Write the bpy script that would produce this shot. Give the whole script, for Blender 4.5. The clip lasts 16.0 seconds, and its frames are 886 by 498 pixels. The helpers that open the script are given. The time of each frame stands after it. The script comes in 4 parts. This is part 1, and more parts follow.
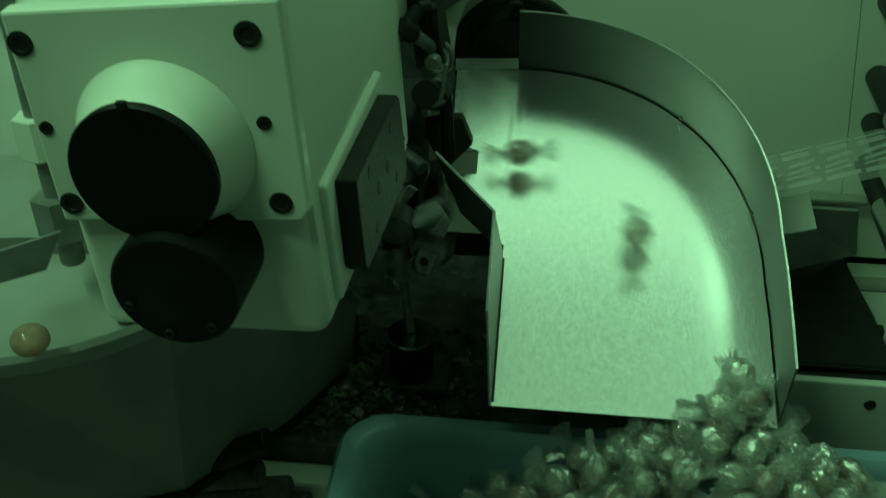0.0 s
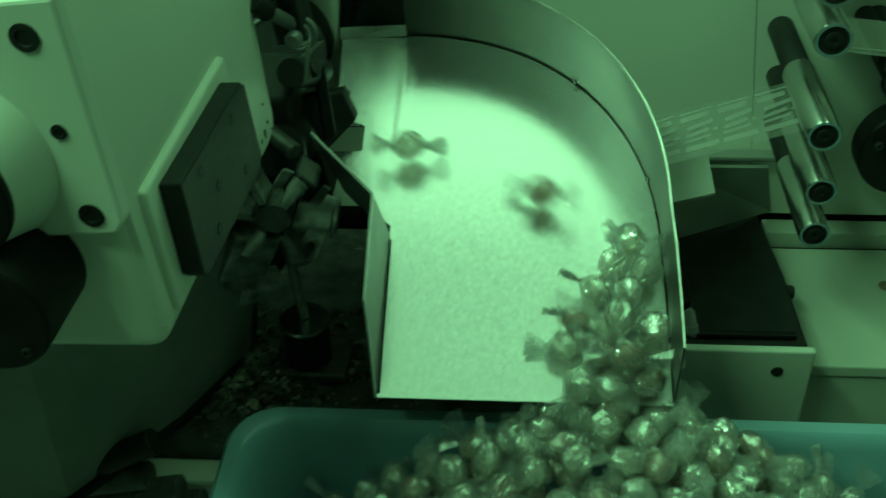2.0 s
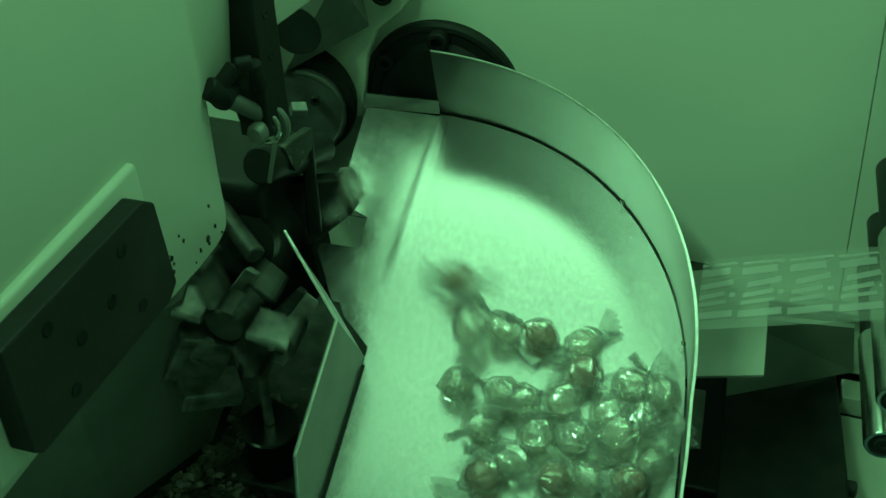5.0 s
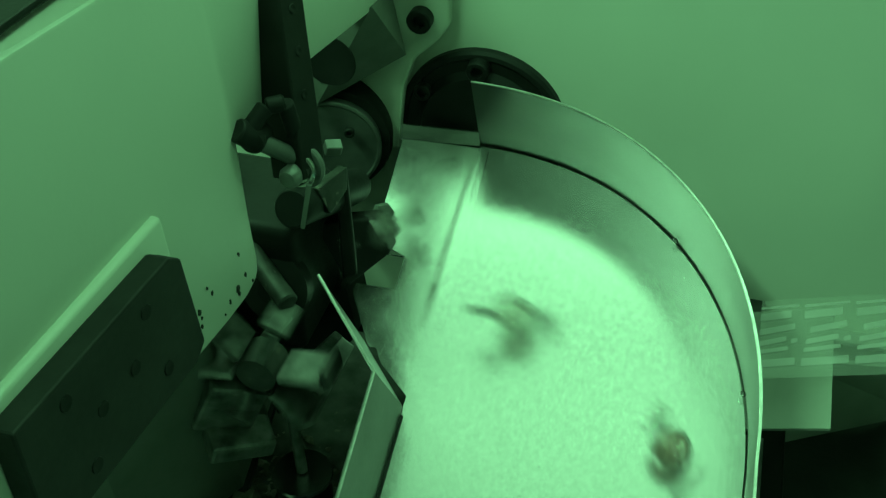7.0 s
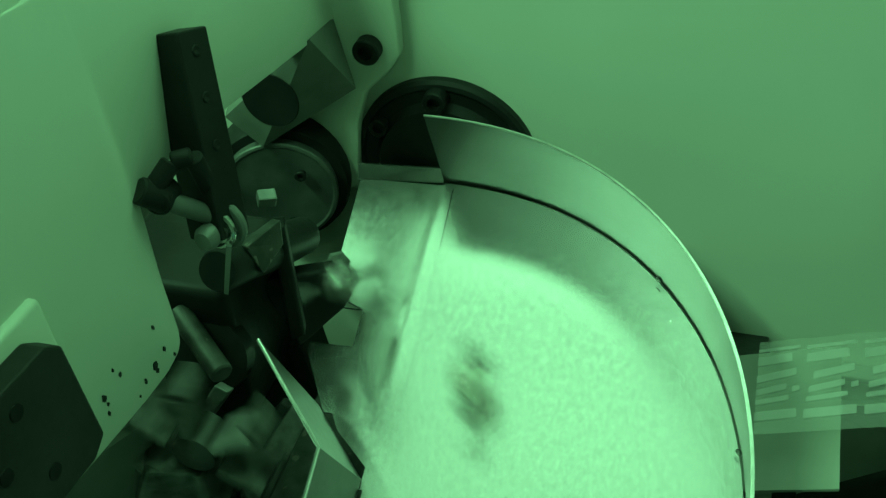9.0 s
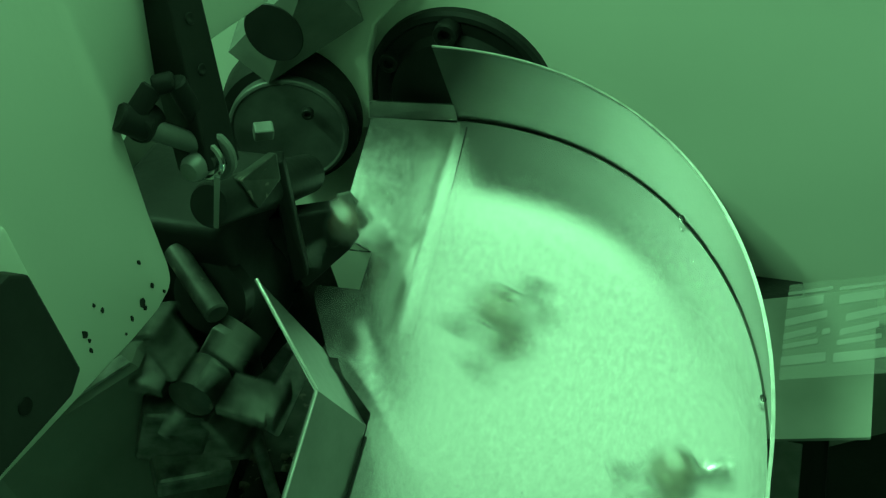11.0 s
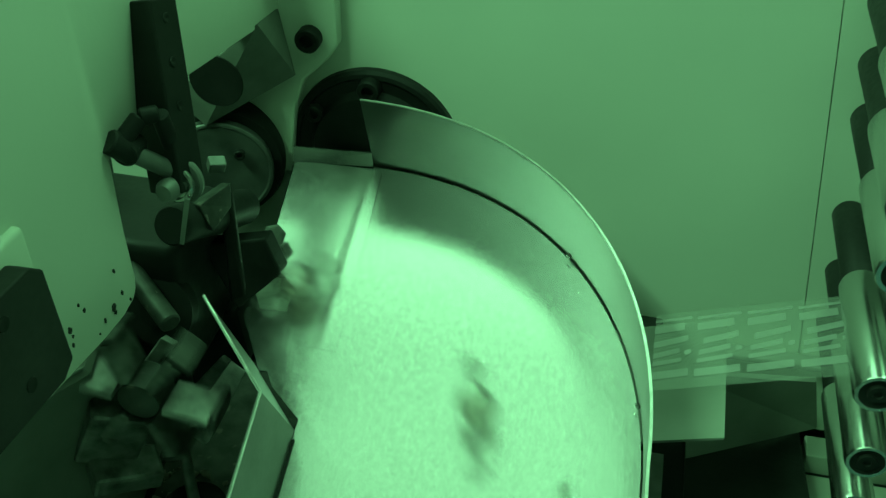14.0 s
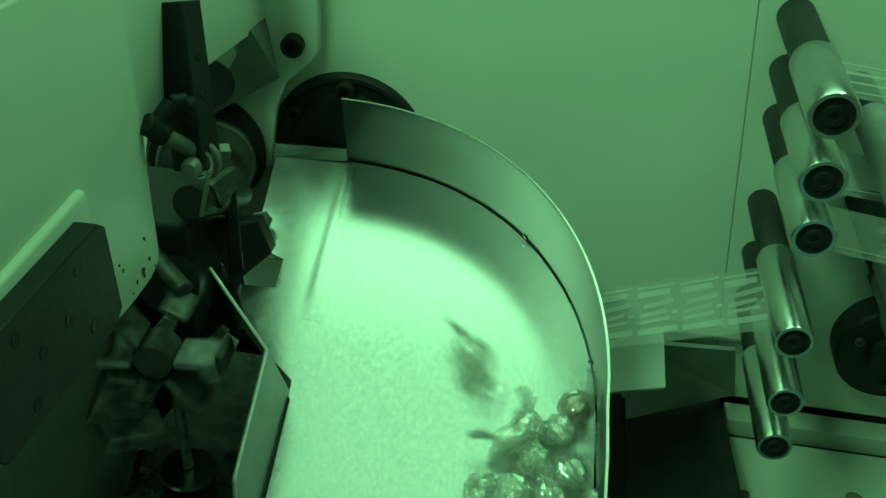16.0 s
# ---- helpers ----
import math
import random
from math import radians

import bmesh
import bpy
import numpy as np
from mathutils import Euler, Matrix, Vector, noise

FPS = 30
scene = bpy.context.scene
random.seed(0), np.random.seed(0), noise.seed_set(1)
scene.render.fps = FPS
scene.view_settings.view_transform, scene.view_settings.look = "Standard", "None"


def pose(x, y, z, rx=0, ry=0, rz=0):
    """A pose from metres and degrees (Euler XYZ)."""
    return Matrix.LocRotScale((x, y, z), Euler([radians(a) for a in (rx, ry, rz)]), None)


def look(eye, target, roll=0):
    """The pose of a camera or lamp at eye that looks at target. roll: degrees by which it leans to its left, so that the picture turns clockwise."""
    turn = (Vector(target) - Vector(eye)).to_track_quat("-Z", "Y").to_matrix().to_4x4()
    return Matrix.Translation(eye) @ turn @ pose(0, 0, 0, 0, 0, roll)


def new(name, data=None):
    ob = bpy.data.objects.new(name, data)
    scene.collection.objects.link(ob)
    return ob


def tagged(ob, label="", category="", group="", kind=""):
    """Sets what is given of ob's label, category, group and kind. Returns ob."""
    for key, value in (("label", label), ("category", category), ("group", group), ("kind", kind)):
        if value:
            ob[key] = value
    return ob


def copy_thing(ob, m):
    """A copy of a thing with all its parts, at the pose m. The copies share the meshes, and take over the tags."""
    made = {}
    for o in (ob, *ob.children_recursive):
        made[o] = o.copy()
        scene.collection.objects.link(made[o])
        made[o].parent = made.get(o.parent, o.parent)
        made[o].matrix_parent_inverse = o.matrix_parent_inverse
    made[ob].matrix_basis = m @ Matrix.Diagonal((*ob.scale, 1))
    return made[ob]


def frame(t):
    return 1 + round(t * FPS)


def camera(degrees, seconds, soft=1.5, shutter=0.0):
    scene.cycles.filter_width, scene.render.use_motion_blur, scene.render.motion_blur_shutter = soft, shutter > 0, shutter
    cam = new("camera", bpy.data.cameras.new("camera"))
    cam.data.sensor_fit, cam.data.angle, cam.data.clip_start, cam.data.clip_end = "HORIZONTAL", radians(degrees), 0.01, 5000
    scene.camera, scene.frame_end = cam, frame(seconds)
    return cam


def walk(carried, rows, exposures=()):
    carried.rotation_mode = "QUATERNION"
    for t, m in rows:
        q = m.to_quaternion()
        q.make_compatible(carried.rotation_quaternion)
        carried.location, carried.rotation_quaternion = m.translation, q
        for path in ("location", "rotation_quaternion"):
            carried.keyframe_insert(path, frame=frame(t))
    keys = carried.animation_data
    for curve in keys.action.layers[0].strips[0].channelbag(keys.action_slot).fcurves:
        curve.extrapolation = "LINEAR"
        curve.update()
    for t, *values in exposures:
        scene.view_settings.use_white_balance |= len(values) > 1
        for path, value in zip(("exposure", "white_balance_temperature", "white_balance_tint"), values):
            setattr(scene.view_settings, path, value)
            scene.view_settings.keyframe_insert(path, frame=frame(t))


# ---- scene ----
cam = camera(44.5, 16.0, soft=1.3, shutter=0.5)
PATH = [
    (0, (0.0237, -0.7377, 1.2911), (-0.0387, -0.1686, 0.8883), 0.00),
    (0.5, (0.0542, -0.7328, 1.2864), (-0.0264, -0.1775, 0.8679), -0.30),
    (1, (0.0822, -0.7323, 1.2940), (-0.0028, -0.1768, 0.8766), -1.91),
    (1.5, (0.0897, -0.7281, 1.3001), (0.0115, -0.1677, 0.8879), -2.69),
    (2, (0.0753, -0.6944, 1.2901), (0.0310, -0.1449, 0.8588), -1.73),
    (2.5, (0.0572, -0.6757, 1.2915), (0.0745, -0.1194, 0.8669), 0.80),
    (3, (0.0515, -0.6497, 1.2901), (0.0631, -0.0979, 0.8596), 3.27),
    (3.5, (0.0789, -0.6159, 1.2817), (0.0359, -0.0733, 0.8415), 1.35),
    (4, (0.1184, -0.5837, 1.2847), (0.0559, -0.0449, 0.8423), 1.34),
    (4.5, (0.1475, -0.5570, 1.2861), (0.0711, -0.0240, 0.8387), 1.97),
    (5, (0.1339, -0.5447, 1.2896), (0.0047, -0.0196, 0.8451), 1.41),
    (7.5, (0.1180, -0.5025, 1.2813), (-0.0297, 0.0205, 0.8400), 0.02),
    (8, (0.1294, -0.4899, 1.2785), (0.0041, 0.0467, 0.8469), 1.37),
    (8.5, (0.1347, -0.4681, 1.2759), (-0.0143, 0.0639, 0.8461), -1.67),
    (9, (0.1402, -0.4520, 1.2639), (-0.0314, 0.0693, 0.8293), -4.20),
    (9.5, (0.1457, -0.4419, 1.2512), (-0.0376, 0.0743, 0.8153), -5.01),
    (10, (0.1563, -0.4348, 1.2372), (-0.0457, 0.0632, 0.7886), -6.78),
    (12.5, (0.1499, -0.4544, 1.2439), (-0.0374, 0.0554, 0.8022), -5.71),
    (13, (0.1505, -0.4647, 1.2516), (-0.0189, 0.0583, 0.8183), -4.28),
    (13.5, (0.1461, -0.4821, 1.2582), (0.0028, 0.0533, 0.8307), -1.50),
    (14, (0.1366, -0.5110, 1.2669), (0.0295, 0.0420, 0.8512), 1.78),
    (14.5, (0.1236, -0.5327, 1.2721), (0.0256, 0.0286, 0.8655), 2.68),
    (15, (0.1183, -0.5550, 1.2747), (0.0261, 0.0101, 0.8720), 2.68),
    (15.5, (0.1134, -0.5724, 1.2796), (0.0425, -0.0007, 0.8820), 3.63),
    (16, (0.1089, -0.5934, 1.2818), (0.0641, -0.0159, 0.8887), 5.09),
]
walk(cam, [(t, look(eye, target, roll)) for t, eye, target, roll in PATH],
     exposures=[(0, -0.18, 6500, 34), (0.5, 0.13, 6500, 28), (1.0, 0.24, 6500, 22), (2.0, 0.27, 6500, 18), (3.5, 0.14, 6500, 18), (4.5, 0.45, 6500, 13), (5.2, 0.56, 6500, 12), (8.0, 0.76, 6500, 8), (13.0, 0.76, 6500, 8), (16.0, 0.64, 6500, 11)])

# ---- world and lights ----
world = bpy.data.worlds.new("room_dark")
world.use_nodes = True
scene.world = world
world.node_tree.nodes["Background"].inputs[0].default_value = (0.50, 1.0, 0.60, 1)
world.node_tree.nodes["Background"].inputs[1].default_value = 0.12

LAMP_COLOUR = (0.325, 1.0, 0.445)


def area_lamp(name, eye, target, sx, sy, watts):
    data = bpy.data.lights.new(name, "AREA")
    data.shape, data.size, data.size_y = "RECTANGLE", sx, sy
    data.energy, data.color = watts, LAMP_COLOUR
    ob = new(name, data)
    ob.matrix_world = look(eye, target)
    return ob


# unseen overhead lamp, made narrow so that the wrappers glint
area_lamp("unseen_lamp", (-0.78, -0.60, 2.40), (-0.2, -0.25, 0.95), 1.4, 0.06, 19.0)
# added unseen lamp for the bright strip at the chute's right edge
area_lamp("unseen_lamp", (0.66, 0.25, 2.38), (0.60, 0.1, 0.9), 0.20, 0.40, 2.0)
# unseen panel, placed where the chute floor mirrors it
area_lamp("unseen_overhead_panel", (0.08, 0.44, 2.40), (0.08, 0.20, 0.9), 1.5, 0.70, 6.2)
# added unseen panel that evens out the brightness of the chute floor
area_lamp("unseen_overhead_panel", (-0.10, -0.22, 2.40), (-0.10, -0.22, 0.9), 1.2, 0.45, 1.4)
# added unseen fill for the housing's side wall
area_lamp("unseen_overhead_panel", (0.65, -0.62, 2.40), (0.30, -0.40, 0.9), 0.8, 0.50, 1.3)


# ---- materials ----
def material(name, colour, rough=0.5, metal=0.0, vary=0.15, scale=40, bump=0.1, bump_scale=400, spots=None, stretch=(1, 1, 1), coat=0.0, rv=0.1, spec=0.5, detail=5, grain=0.5, dent=None):
    """Principled surface with two scales of noise in colour, roughness and relief."""
    m = bpy.data.materials.new(name)
    m.use_nodes = True
    nt = m.node_tree
    n, l = nt.nodes, nt.links
    p = n["Principled BSDF"]
    tc = n.new("ShaderNodeTexCoord")
    mp = n.new("ShaderNodeMapping")
    mp.inputs["Scale"].default_value = stretch
    l.new(tc.outputs["Object"], mp.inputs[0])
    big = n.new("ShaderNodeTexNoise")
    big.inputs["Scale"].default_value = scale
    big.inputs["Detail"].default_value = detail
    big.inputs["Roughness"].default_value = grain
    l.new(mp.outputs[0], big.inputs["Vector"])
    ramp = n.new("ShaderNodeValToRGB")
    ramp.color_ramp.elements[0].position, ramp.color_ramp.elements[1].position = 0.3, 0.7
    ramp.color_ramp.elements[0].color = (*[c * (1 - vary) for c in colour], 1)
    ramp.color_ramp.elements[1].color = (*[min(1, c * (1 + vary)) for c in colour], 1)
    l.new(big.outputs["Fac"], ramp.inputs[0])
    out = ramp.outputs[0]
    if spots:
        sp = n.new("ShaderNodeTexNoise")
        sp.inputs["Scale"].default_value = spots[0]
        sp.inputs["Detail"].default_value = 3
        l.new(tc.outputs["Object"], sp.inputs["Vector"])
        r2 = n.new("ShaderNodeValToRGB")
        r2.color_ramp.elements[0].position, r2.color_ramp.elements[1].position = spots[1], spots[1] + 0.06
        r2.color_ramp.elements[0].color, r2.color_ramp.elements[1].color = (0, 0, 0, 1), (1, 1, 1, 1)
        l.new(sp.outputs["Fac"], r2.inputs[0])
        mx = n.new("ShaderNodeMixRGB")
        mx.inputs[2].default_value = (*spots[2], 1)
        l.new(r2.outputs[0], mx.inputs[0])
        l.new(out, mx.inputs[1])
        out = mx.outputs[0]
    l.new(out, p.inputs["Base Color"])
    fine = n.new("ShaderNodeTexNoise")
    fine.inputs["Scale"].default_value = bump_scale
    fine.inputs["Detail"].default_value = 4
    l.new(mp.outputs[0], fine.inputs["Vector"])
    mr = n.new("ShaderNodeMapRange")
    mr.inputs["To Min"].default_value, mr.inputs["To Max"].default_value = max(0.03, rough - rv), min(1, rough + rv)
    l.new(fine.outputs["Fac"], mr.inputs["Value"])
    l.new(mr.outputs[0], p.inputs["Roughness"])
    bp = n.new("ShaderNodeBump")
    bp.inputs["Strength"].default_value = bump
    bp.inputs["Distance"].default_value = 0.0006
    l.new(fine.outputs["Fac"], bp.inputs["Height"])
    if dent:
        dn = n.new("ShaderNodeTexNoise")
        dn.inputs["Scale"].default_value = dent[0]
        dn.inputs["Detail"].default_value = 2
        l.new(tc.outputs["Object"], dn.inputs["Vector"])
        db = n.new("ShaderNodeBump")
        db.inputs["Strength"].default_value = dent[1]
        db.inputs["Distance"].default_value = 0.0006
        l.new(dn.outputs["Fac"], db.inputs["Height"])
        l.new(db.outputs[0], bp.inputs["Normal"])
    l.new(bp.outputs[0], p.inputs["Normal"])
    p.inputs["Metallic"].default_value = metal
    p.inputs["Specular IOR Level"].default_value = spec
    p.inputs["Coat Weight"].default_value = coat
    return m


def film_material(name, clear, white, rough, crinkle, relief=0.35, edge=0.85):
    """Thin clear wrapper: mostly see-through, glossy creases."""
    m = bpy.data.materials.new(name)
    m.use_nodes = True
    nt = m.node_tree
    n, l = nt.nodes, nt.links
    n.remove(n["Principled BSDF"])
    out = n["Material Output"]
    tr = n.new("ShaderNodeBsdfTransparent")
    tr.inputs[0].default_value = (0.96, 0.98, 0.96, 1)
    gl = n.new("ShaderNodeBsdfGlossy")
    gl.inputs["Roughness"].default_value = rough
    df = n.new("ShaderNodeBsdfTranslucent")
    df.inputs[0].default_value = (0.85, 0.85, 0.85, 1)
    dd = n.new("ShaderNodeBsdfDiffuse")
    dd.inputs[0].default_value = (0.85, 0.85, 0.85, 1)
    tc = n.new("ShaderNodeTexCoord")
    no = n.new("ShaderNodeTexNoise")
    no.inputs["Scale"].default_value = crinkle
    no.inputs["Detail"].default_value = 3
    no.inputs["Distortion"].default_value = 1.5
    l.new(tc.outputs["Object"], no.inputs["Vector"])
    bp = n.new("ShaderNodeBump")
    bp.inputs["Strength"].default_value = relief
    bp.inputs["Distance"].default_value = 0.001
    l.new(no.outputs["Fac"], bp.inputs["Height"])
    l.new(bp.outputs[0], gl.inputs["Normal"])
    lw = n.new("ShaderNodeLayerWeight")
    lw.inputs["Blend"].default_value = 0.35
    l.new(bp.outputs[0], lw.inputs["Normal"])
    mr = n.new("ShaderNodeMapRange")
    mr.inputs["To Min"].default_value, mr.inputs["To Max"].default_value = 1 - clear, edge
    l.new(lw.outputs["Facing"], mr.inputs["Value"])
    half = n.new("ShaderNodeMixShader")
    half.inputs[0].default_value = 0.5
    l.new(df.outputs[0], half.inputs[1])
    l.new(dd.outputs[0], half.inputs[2])
    m1 = n.new("ShaderNodeMixShader")
    l.new(mr.outputs[0], m1.inputs[0])
    l.new(tr.outputs[0], m1.inputs[1])
    l.new(gl.outputs[0], m1.inputs[2])
    m2 = n.new("ShaderNodeMixShader")
    m2.inputs[0].default_value = white
    l.new(m1.outputs[0], m2.inputs[1])
    l.new(half.outputs[0], m2.inputs[2])
    l.new(m2.outputs[0], out.inputs["Surface"])
    return m


def boiled_sugar(name, colour, tint, body):
    """Glossy boiled sweet: part of the light passes straight through, tinted."""
    m = material(name, colour, 0.12, vary=0.3, scale=120, bump=0.06, bump_scale=300)
    n, l = m.node_tree.nodes, m.node_tree.links
    tr = n.new("ShaderNodeBsdfTransparent")
    tr.inputs[0].default_value = (*tint, 1)
    mix = n.new("ShaderNodeMixShader")
    mix.inputs[0].default_value = body
    l.new(tr.outputs[0], mix.inputs[1])
    l.new(n["Principled BSDF"].outputs[0], mix.inputs[2])
    l.new(mix.outputs[0], n["Material Output"].inputs["Surface"])
    return m


PAINT = material("cream_machine_paint", (0.66, 0.70, 0.62), 0.42, vary=0.04, scale=9, bump=0.12, bump_scale=260)
PAINT_WORN = material("cream_paint_chipped", (0.66, 0.70, 0.62), 0.40, vary=0.05, scale=12, bump=0.15, bump_scale=260, spots=(95, 0.70, (0.10, 0.09, 0.07)))
PAINT_GREY = material("dull_grey_paint", (0.34, 0.36, 0.325), 0.55, vary=0.12, scale=14, bump=0.15, bump_scale=200)
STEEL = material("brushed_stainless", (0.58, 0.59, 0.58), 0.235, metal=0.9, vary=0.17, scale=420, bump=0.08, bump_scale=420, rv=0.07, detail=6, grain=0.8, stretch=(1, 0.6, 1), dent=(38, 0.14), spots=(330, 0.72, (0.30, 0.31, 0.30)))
# darker, rougher copy of the chute steel; flange and wing shade put into colour
FLANGE = material("shaded_flange_stainless", (0.21, 0.22, 0.21), 0.46, metal=0.9, vary=0.12, scale=40, bump=0.05, bump_scale=400, rv=0.05)
# darker copy of the chute steel, the rim's dark reflections put into its colour
STEEL_RIM = material("shaded_rim_stainless", (0.10, 0.106, 0.10), 0.42, metal=1.0, vary=0.10, scale=18, bump=0.04, bump_scale=500, rv=0.02)
CHROME = material("worn_chrome", (0.60, 0.61, 0.60), 0.24, metal=1.0, vary=0.06, scale=60, bump=0.01, bump_scale=300, rv=0.03)
BLACK = material("black_oxide", (0.016, 0.017, 0.016), 0.5, metal=0.0, vary=0.3, scale=50, bump=0.15, bump_scale=350, spec=0.22)
BLACK_PLASTIC = material("black_plastic", (0.005, 0.005, 0.005), 0.5, vary=0.2, scale=60, bump=0.08, bump_scale=500, spec=0.18)
EDGE_HIGHLIGHT = material("highlighted_cut_edge", (0.50, 0.51, 0.49), 0.38, metal=0.7, vary=0.2, scale=160, bump=0.1, bump_scale=500)
PLATE_DARK = material("blued_plate_steel", (0.022, 0.023, 0.022), 0.55, vary=0.25, scale=40, bump=0.15, bump_scale=300, spec=0.2)
WORN_DISC = material("worn_disc_steel", (0.10, 0.105, 0.10), 0.5, metal=0.3, vary=0.4, scale=50, bump=0.2, bump_scale=200)
# darker copy of the bracket's cream paint, the gusset's shade put into it
GUSSET = material("shaded_cream_casting", (0.145, 0.155, 0.14), 0.6, vary=0.25, scale=40, bump=0.2, bump_scale=200)
DARK_STEEL = material("oily_dark_steel", (0.07, 0.073, 0.067), 0.5, metal=0.25, vary=0.6, scale=60, bump=0.35, bump_scale=260, spots=(160, 0.64, (0.17, 0.16, 0.14)))
GREY_STEEL = material("machined_grey_steel", (0.21, 0.22, 0.21), 0.5, metal=0.4, vary=0.25, scale=60, bump=0.2, bump_scale=320)
BIN = material("teal_plastic", (0.135, 0.265, 0.32), 0.42, vary=0.08, scale=14, bump=0.12, bump_scale=220)
SWEET = boiled_sugar("brown_red_sweet", (0.46, 0.30, 0.23), (0.68, 0.54, 0.46), 0.46)
SWEET_PALE = boiled_sugar("amber_sweet", (0.86, 0.80, 0.71), (0.93, 0.90, 0.85), 0.28)
DIRT = material("sugar_dust_grease", (0.085, 0.082, 0.062), 0.75, vary=0.7, scale=55, bump=0.9, bump_scale=150, spots=(70, 0.53, (0.30, 0.29, 0.24)))
# darker copy of the grey steel for parts of the gripper head
HEAD_GREY = material("dark_worn_steel", (0.16, 0.168, 0.155), 0.42, metal=0.3, vary=0.7, scale=90, bump=0.25, bump_scale=320)
WORN_LIGHT = material("bare_worn_steel", (0.42, 0.43, 0.41), 0.45, metal=0.3, vary=0.4, scale=120, bump=0.4, bump_scale=260)
# darker copy of the cream paint for the boxes at the right
PAINT_DARKER = material("darker_cream_paint", (0.46, 0.49, 0.43), 0.5, vary=0.08, scale=16, bump=0.15, bump_scale=240)
# darker copy of the grey paint; the pedestal's shade is put into it
PEDESTAL = material("darkened_grey_paint", (0.215, 0.228, 0.205), 0.6, vary=0.22, scale=14, bump=0.15, bump_scale=200)
BOWL = material("dull_enamel", (0.25, 0.265, 0.24), 0.35, vary=0.15, scale=18, bump=0.12, bump_scale=200)
CONCRETE = material("grey_concrete", (0.30, 0.30, 0.285), 0.8, vary=0.2, scale=3, bump=0.3, bump_scale=80)
# kept pale so that light bounced off the unseen room lifts the shadows
WALL_PAINT = material("bounce_wall_paint", (0.66, 0.67, 0.64), 0.7, vary=0.1, scale=2, bump=0.1, bump_scale=60)
RUST = material("rusty_stain", (0.24, 0.15, 0.12), 0.7, vary=0.3, scale=90, bump=0.2, bump_scale=300)
WRAP = film_material("clear_twist_film", 0.76, 0.09, 0.045, 170, 0.85, 0.76)
FILM = film_material("clear_web_film", 0.88, 0.05, 0.12, 25)
PRINT = film_material("white_film_print", 0.88, 0.17, 0.3, 60)


# ---- mesh helpers ----
def part(name, bm, mat, parent=None, label="", smooth=False):
    me = bpy.data.meshes.new(name)
    if parent is not None and parent.parent is None:
        bm.transform(Matrix.Translation(-parent.location))
    elif parent is not None:
        bm.transform(Matrix.Translation(-parent.parent.location))
    bmesh.ops.recalc_face_normals(bm, faces=bm.faces)
    bm.to_mesh(me)
    bm.free()
    if smooth:
        for f in me.polygons:
            f.use_smooth = True
        me.set_sharp_from_angle(angle=radians(35))
    me.materials.append(mat)
    ob = new(name, me)
    if parent is not None:
        ob.parent = parent
    if label:
        tagged(ob, label)
    return ob


def thing(name, loc, label, category, group="", kind=""):
    ob = new(name)
    ob.empty_display_size = 0.01
    ob.location = loc
    return tagged(ob, label, category, group, kind)


def box(x0, x1, y0, y1, z0, z1, bevel=0.0, seg=2, bm=None, m=None):
    b = bmesh.new()
    bmesh.ops.create_cube(b, size=1)
    for v in b.verts:
        v.co = Vector((x0 + (v.co.x + 0.5) * (x1 - x0), y0 + (v.co.y + 0.5) * (y1 - y0), z0 + (v.co.z + 0.5) * (z1 - z0)))
    if bevel:
        bmesh.ops.bevel(b, geom=b.edges[:], offset=bevel, segments=seg, affect="EDGES", profile=0.5)
    if m is not None:
        b.transform(m)
    return merge(bm, b)


def merge(bm, b):
    if bm is None:
        return b
    me = bpy.data.meshes.new("scratch")
    b.to_mesh(me)
    b.free()
    bm.from_mesh(me)
    bpy.data.meshes.remove(me)
    return bm


def frame_to(a, b):
    """A matrix whose z axis runs from a to b, with its origin in a."""
    d = Vector(b) - Vector(a)
    return Matrix.Translation(a) @ d.to_track_quat("Z", "Y").to_matrix().to_4x4(), d.length


def lathe(a, b, profile, seg=40, bm=None):
    """Turned body: profile of (distance from a along a-b, radius)."""
    m, _ = frame_to(a, b)
    q = bmesh.new()
    rings = []
    for h, r in profile:
        if r < 1e-6:
            rings.append([q.verts.new((0, 0, h))])
        else:
            rings.append([q.verts.new((r * math.cos(2 * math.pi * k / seg), r * math.sin(2 * math.pi * k / seg), h)) for k in range(seg)])
    for r0, r1 in zip(rings, rings[1:]):
        for k in range(seg):
            j = (k + 1) % seg
            vs = [r0[k % len(r0)], r0[j % len(r0)], r1[j % len(r1)], r1[k % len(r1)]]
            vs = [v for i, v in enumerate(vs) if v not in vs[:i]]
            if len(vs) > 2:
                q.faces.new(vs)
    q.transform(m)
    return merge(bm, q)


def rod(a, b, r, seg=28, edge=0.0008, bm=None):
    _, n = frame_to(a, b)
    e = min(edge, r * 0.4)
    return lathe(a, b, [(0, 0), (0, r - e), (e, r), (n - e, r), (n, r - e), (n, 0)], seg, bm)


def prism(points, way, bevel=0.0, bm=None):
    """A flat outline (3D points) given thickness along the vector way."""
    q = bmesh.new()
    vs = [q.verts.new(p) for p in points]
    f = q.faces.new(vs)
    r = bmesh.ops.extrude_face_region(q, geom=[f])
    bmesh.ops.translate(q, verts=[g for g in r["geom"] if isinstance(g, bmesh.types.BMVert)], vec=way)
    if bevel:
        bmesh.ops.bevel(q, geom=q.edges[:], offset=bevel, segments=2, affect="EDGES", profile=0.5)
    return merge(bm, q)


